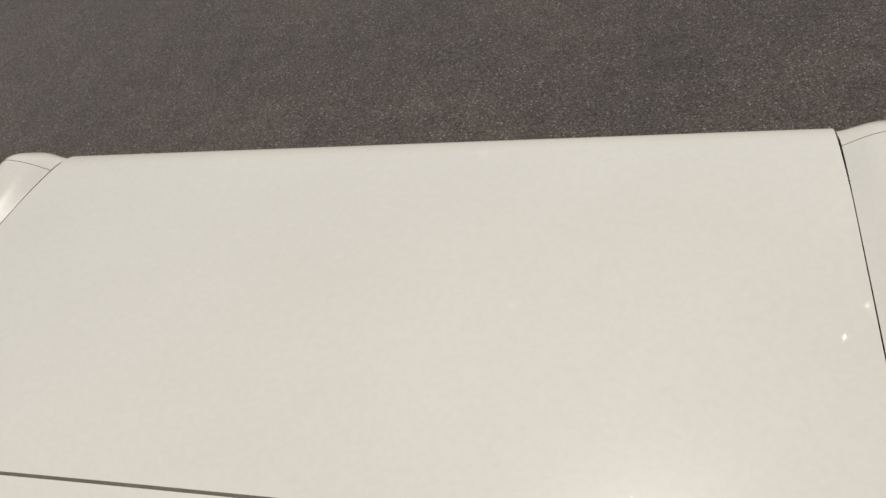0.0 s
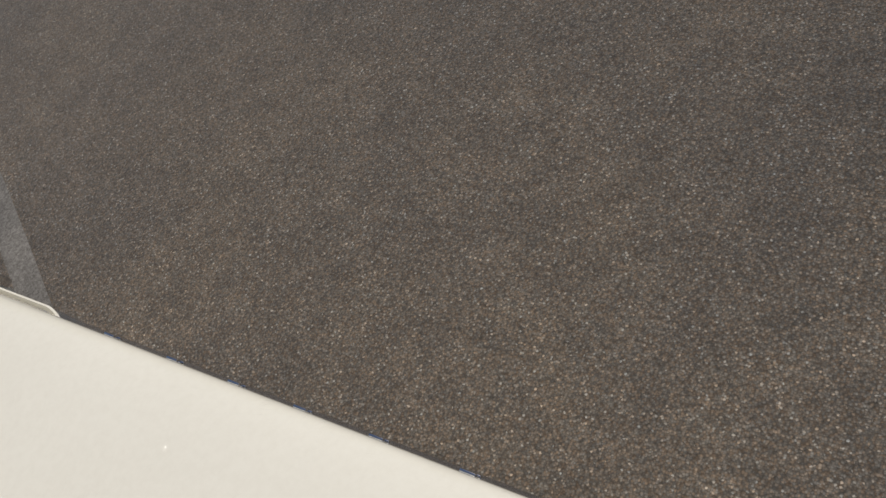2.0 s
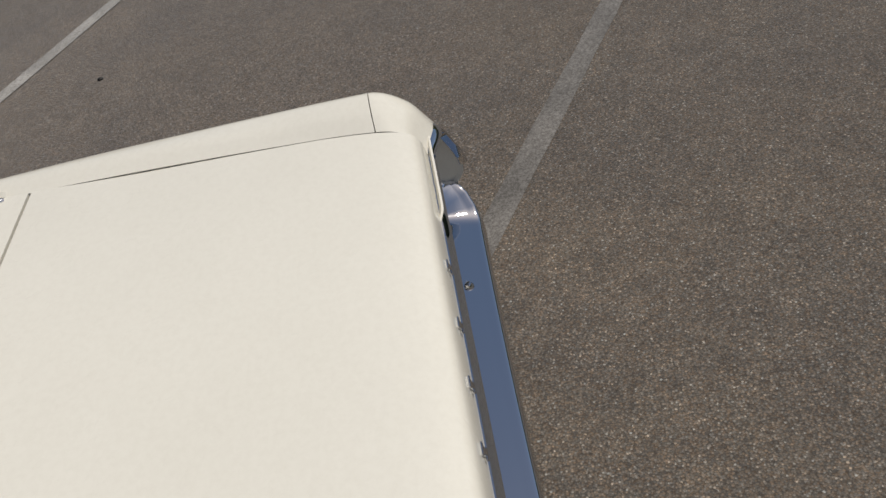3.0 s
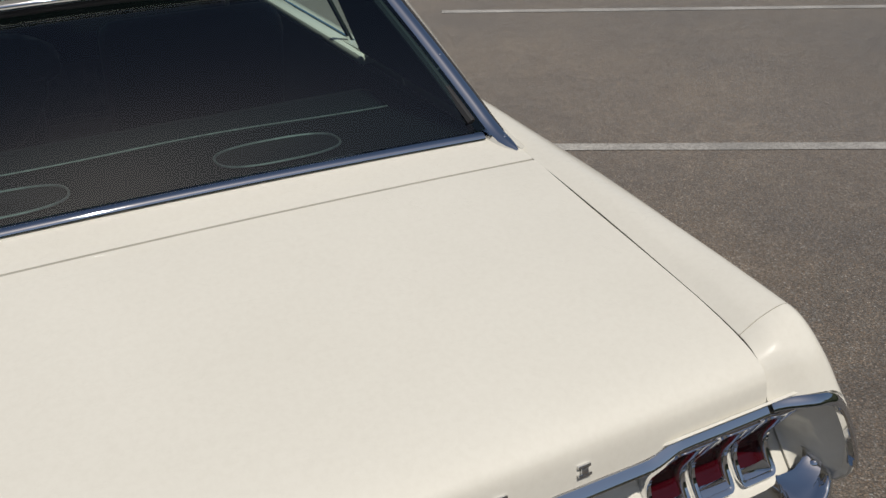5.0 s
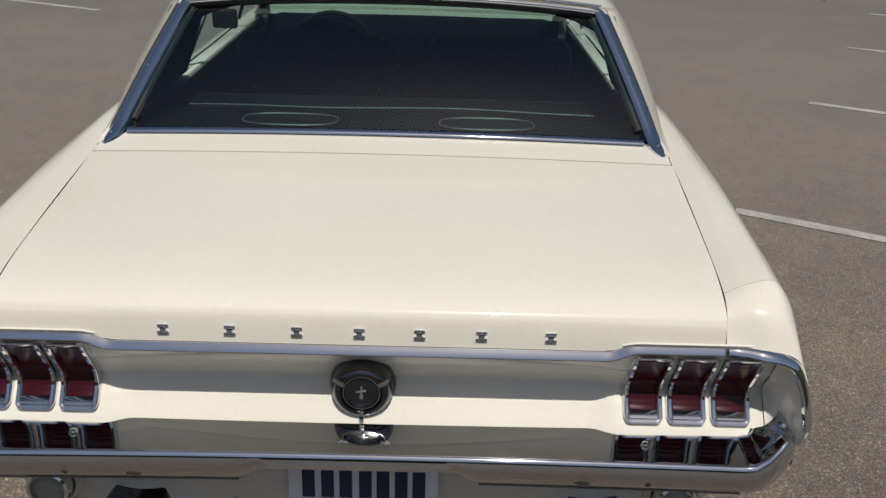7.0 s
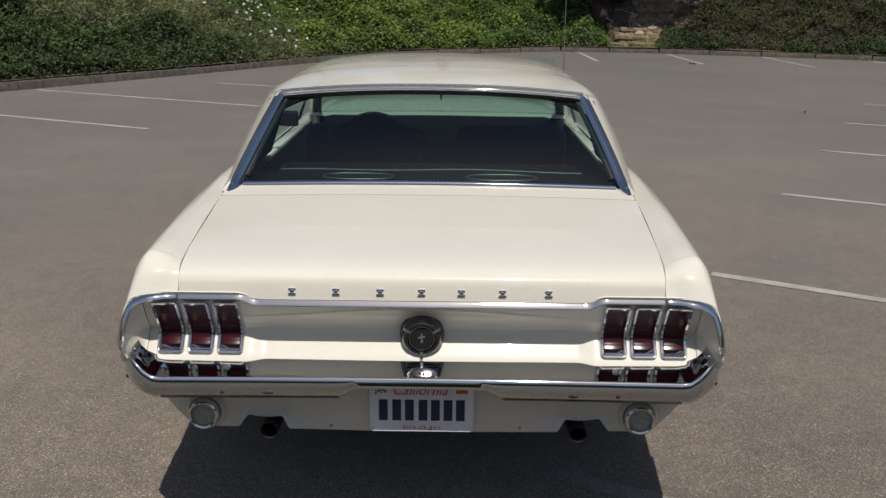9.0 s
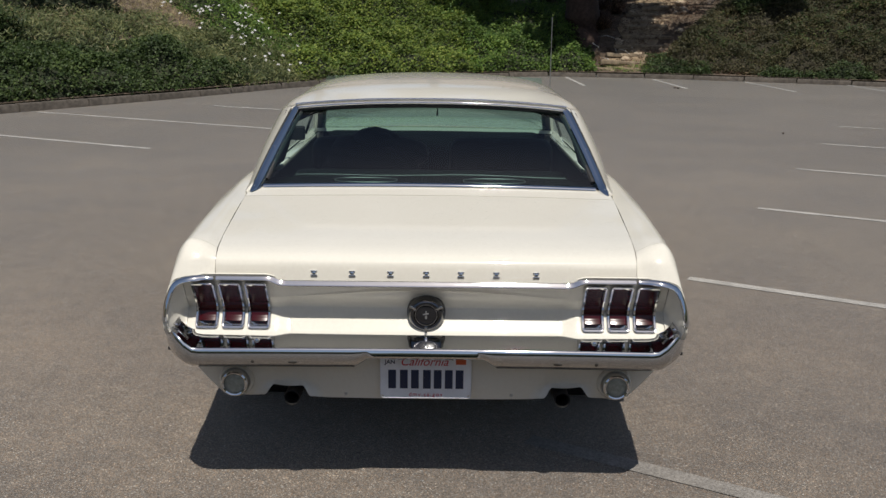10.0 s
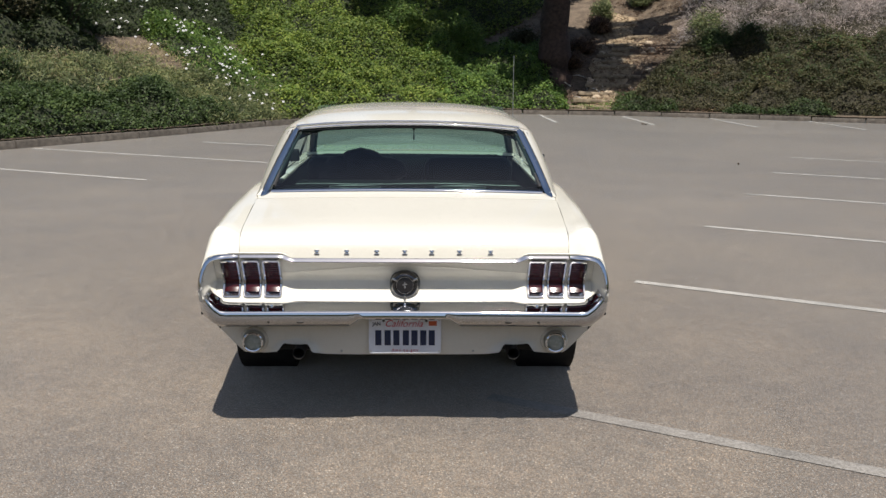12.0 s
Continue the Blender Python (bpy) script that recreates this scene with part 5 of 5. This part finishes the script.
def underside():
    part("floor_pan", block((1.40, 3.9, .10), (0, 2.35, .30), .03), UNDER, car, "dark underbody")
    part("trunk_floor", block((1.52, .62, .16), (0, .44, .46), .04), UNDER, car)
    part("rear_apron", block((1.36, .02, .20), (0, .075, .49), .004), UNDER, car)
    part("fuel_tank", block((.74, .5, .14), (0, .42, .37), .05), UNDER, car)
    part("rear_axle", tube([(-.66, 1.09, .32), (-.16, 1.09, .32), (-.09, 1.09, .32), (.09, 1.09, .32), (.16, 1.09, .32), (.66, 1.09, .32)], [.04, .045, .12, .12, .045, .04], 12), UNDER, car)
    part("engine_bay", block((1.3, 1.3, .45), (0, 3.75, .58), .04), UNDER, car)
    for s in (1, -1):
        part("wheel_well", revolve([(.36, 0), (.36, -s * .28), (0, -s * .28)], (s * .86, 1.09, .325), "x", 28), UNDER, car)
        part("wheel_well", revolve([(.36, 0), (.36, -s * .28), (0, -s * .28)], (s * .85, 3.83, .325), "x", 28), UNDER, car)
        pipe = revolve([(.0235, -.60), (.0235, .03), (.0240, .031), (.0252, .031), (.026, .03), (.026, -.60)], (.458 if s > 0 else -.446, .022, .368), "y", 20)
        part("exhaust_pipe", pipe, SOOT, car, "sooty steel exhaust tip")
    for s in (1, -1):
        part("bumper_filler", block((.10, .11, .012), (s * .785, -.004, .556), .003), UNDER, car)
        part("corner_brace", block((.10, .02, .22), (s * .745, .095, .56), .004), UNDER, car)
        part("inner_side", block((.02, .62, .26), (s * .70, .43, .50), .004), UNDER, car)
    part("muffler", tube([(-.45, .62, .33), (-.45, .7, .33), (-.2, .72, .33), (.2, .72, .33), (.45, .7, .33), (.45, .62, .33)], .06, 12), UNDER, car)


underside()


# cabin
def heap(lumps):
    """Soft crumpled cloth: overlapping lumps (x, y, z, and three half sizes) with folds."""
    made = []
    for x, y, z, a, b, c in lumps:
        bm = bmesh.new()
        bmesh.ops.create_icosphere(bm, subdivisions=4, radius=1)
        for v in bm.verts:
            f = 1 + .13 * noise.noise(v.co * 1.7 + Vector((x * 9, y, z))) + .05 * noise.noise(v.co * 4.5 + Vector((x, y * 7, z)))
            v.co = Vector((x + v.co.x * a * f, y + v.co.y * b * f, z + v.co.z * c * f))
        made.append(bm)
    return merged(*made)


def cabin():
    rows = [[(u * .68, y, .944 + 0.010 * (1 - u * u) - 0.02 * (y - .79)) for u in lin(-1, 1, 21)] for y in lin(.775, 1.06, 8)]
    part("parcel_shelf", sheet(rows, .02), MATT, car, "black parcel shelf under the rear window")
    part("shelf_beading", tube([(x, 1.055, .955 - .006 * (x / .6) ** 2 + .003 * math.sin(x * 9)) for x in lin(-.58, .58, 30)], .0016, 6), BEAD, car)
    for x in (-.265, .265):
        path = []
        for k in range(40):
            a = 2 * math.pi * k / 40
            c, s2 = math.cos(a), math.sin(a)
            path.append((x + .128 * math.copysign(abs(c) ** .75, c), .892 + .064 * math.copysign(abs(s2) ** .75, s2), .960 - .02 * (.095 + .05 * s2)))
        sp = part("shelf_speaker", tube(path, .0026, 6, True), BEAD, car, "oval shelf speaker with bright rim")
        mid = sheet([[(x + (px - x) * t, .885 + (py - .885) * t, pz - .001 + .006 * (1 - t)) for px, py, pz in path] for t in (0.02, .5, .97)], loop=True)
        part("grille", mid, BLACK, sp)
    part("rear_seat", merged(block((1.22, .16, .52), (0, 1.17, .70), .05, 3, (12, 0, 0)), block((1.22, .5, .18), (0, 1.42, .48), .05, 3)), BLACK, car, "black vinyl rear bench")
    for x in (-.36, .36):
        seat = part("front_seat", merged(block((.54, .15, .58), (x, 2.02, .722), .06, 4, (14, 0, 0)), block((.52, .52, .18), (x, 2.30, .47), .06, 3)), BLACK, car, "black vinyl bucket seat")
    part("draped_jacket", heap([(-.30, 1.97, .985, .13, .11, .075), (-.42, 1.96, .925, .14, .12, .09), (-.16, 1.98, .93, .14, .11, .08), (-.33, 1.95, .85, .25, .14, .16)]), BLACK, car, "dark garment draped over the driver seat")
    part("dashboard", block((1.34, .30, .24), (0, 2.86, .818), .06, 4), MATT, car)
    ring = [(-.36 + .19 * math.cos(a), 2.68 + .07 * math.sin(a), .80 + .165 * math.sin(a)) for a in lin(0, 2 * math.pi, 41)[:-1]]
    part("steering_wheel", tube(ring, .011, 8, True), BLACK, car)
    part("rear_view_mirror", merged(block((.22, .02, .055), (0.02, 2.46, 1.245), .012, 3), tube([(0.02, 2.46, 1.27), (0.02, 2.42, 1.30)], .006, 6)), BLACK, car, "interior mirror")
    part("hanging_ornament", merged(tube([(.02, 2.45, 1.22), (.022, 2.45, 1.08)], .003, 6), block((.014, .014, .05), (.021, 2.45, 1.16), .004), block((.010, .010, .03), (.022, 2.45, 1.09), .003)), BLACK, car, "dark ornament hanging from the mirror")
    part("headliner", sheet([[(x, y, roof_c(y) - .04 - .10 * (abs(x) / .62) ** 4) for x in lin(-.6, .6, 15)] for y in lin(1.14, 2.36, 12)], .006, inside=(0, 1.8, 1.6)), BLACK, car)
    for s in (1, -1):
        part("cabin_side", block((.03, 2.2, .46), (s * .745, 1.85, .66), .01), BLACK, car)
        part("pillar_lining", sheet([[(s * (.700 + .0 * v - .085 * v), .80 + .30 * v + (1.50 - .80 - .25 * v) * u, .95 + .27 * v) for u in lin(0, 1, 6)] for v in lin(0, 1, 6)], .006, inside=(s * 2, 1.2, 1.1)), BLACK, car)
    part("firewall", block((1.4, .04, .5), (0, 3.0, .68), .01), UNDER, car)
    part("trunk_wall", block((1.3, .03, .36), (0, 1.06, .74), .01), UNDER, car)


cabin()


def outside_bits():
    for s, x, w in ((-1, -.805, .105), (1, .885, .05)):
        m = part("side_mirror", merged(block((w, .04, w * .78), (x, 2.55, .958), .012, 3), tube([(x, 2.55, .93), (x - s * .01, 2.56, .88)], .010, 8)), BLACK, car, "small dark door mirror")
        part("mirror_face", block((w * .88, .004, w * .64), (x, 2.528, .958), .001), BLACK, m)
        part("door_handle", merged(block((.02, .14, .02), (s * .898, 1.75, .80), .006), block((.025, .03, .03), (s * .893, 1.70, .80), .006)), CHROME, car, "chrome door handle")
    part("antenna", tube([(.775, 3.45, .93), (.776, 3.45, .96), (.777, 3.45, .97), (.778, 3.46, 1.2), (.778, 3.47, 1.64)], [.012, .010, .0036, .003, .0024], 8), SILVER, car, "thin upright radio aerial")


outside_bits()
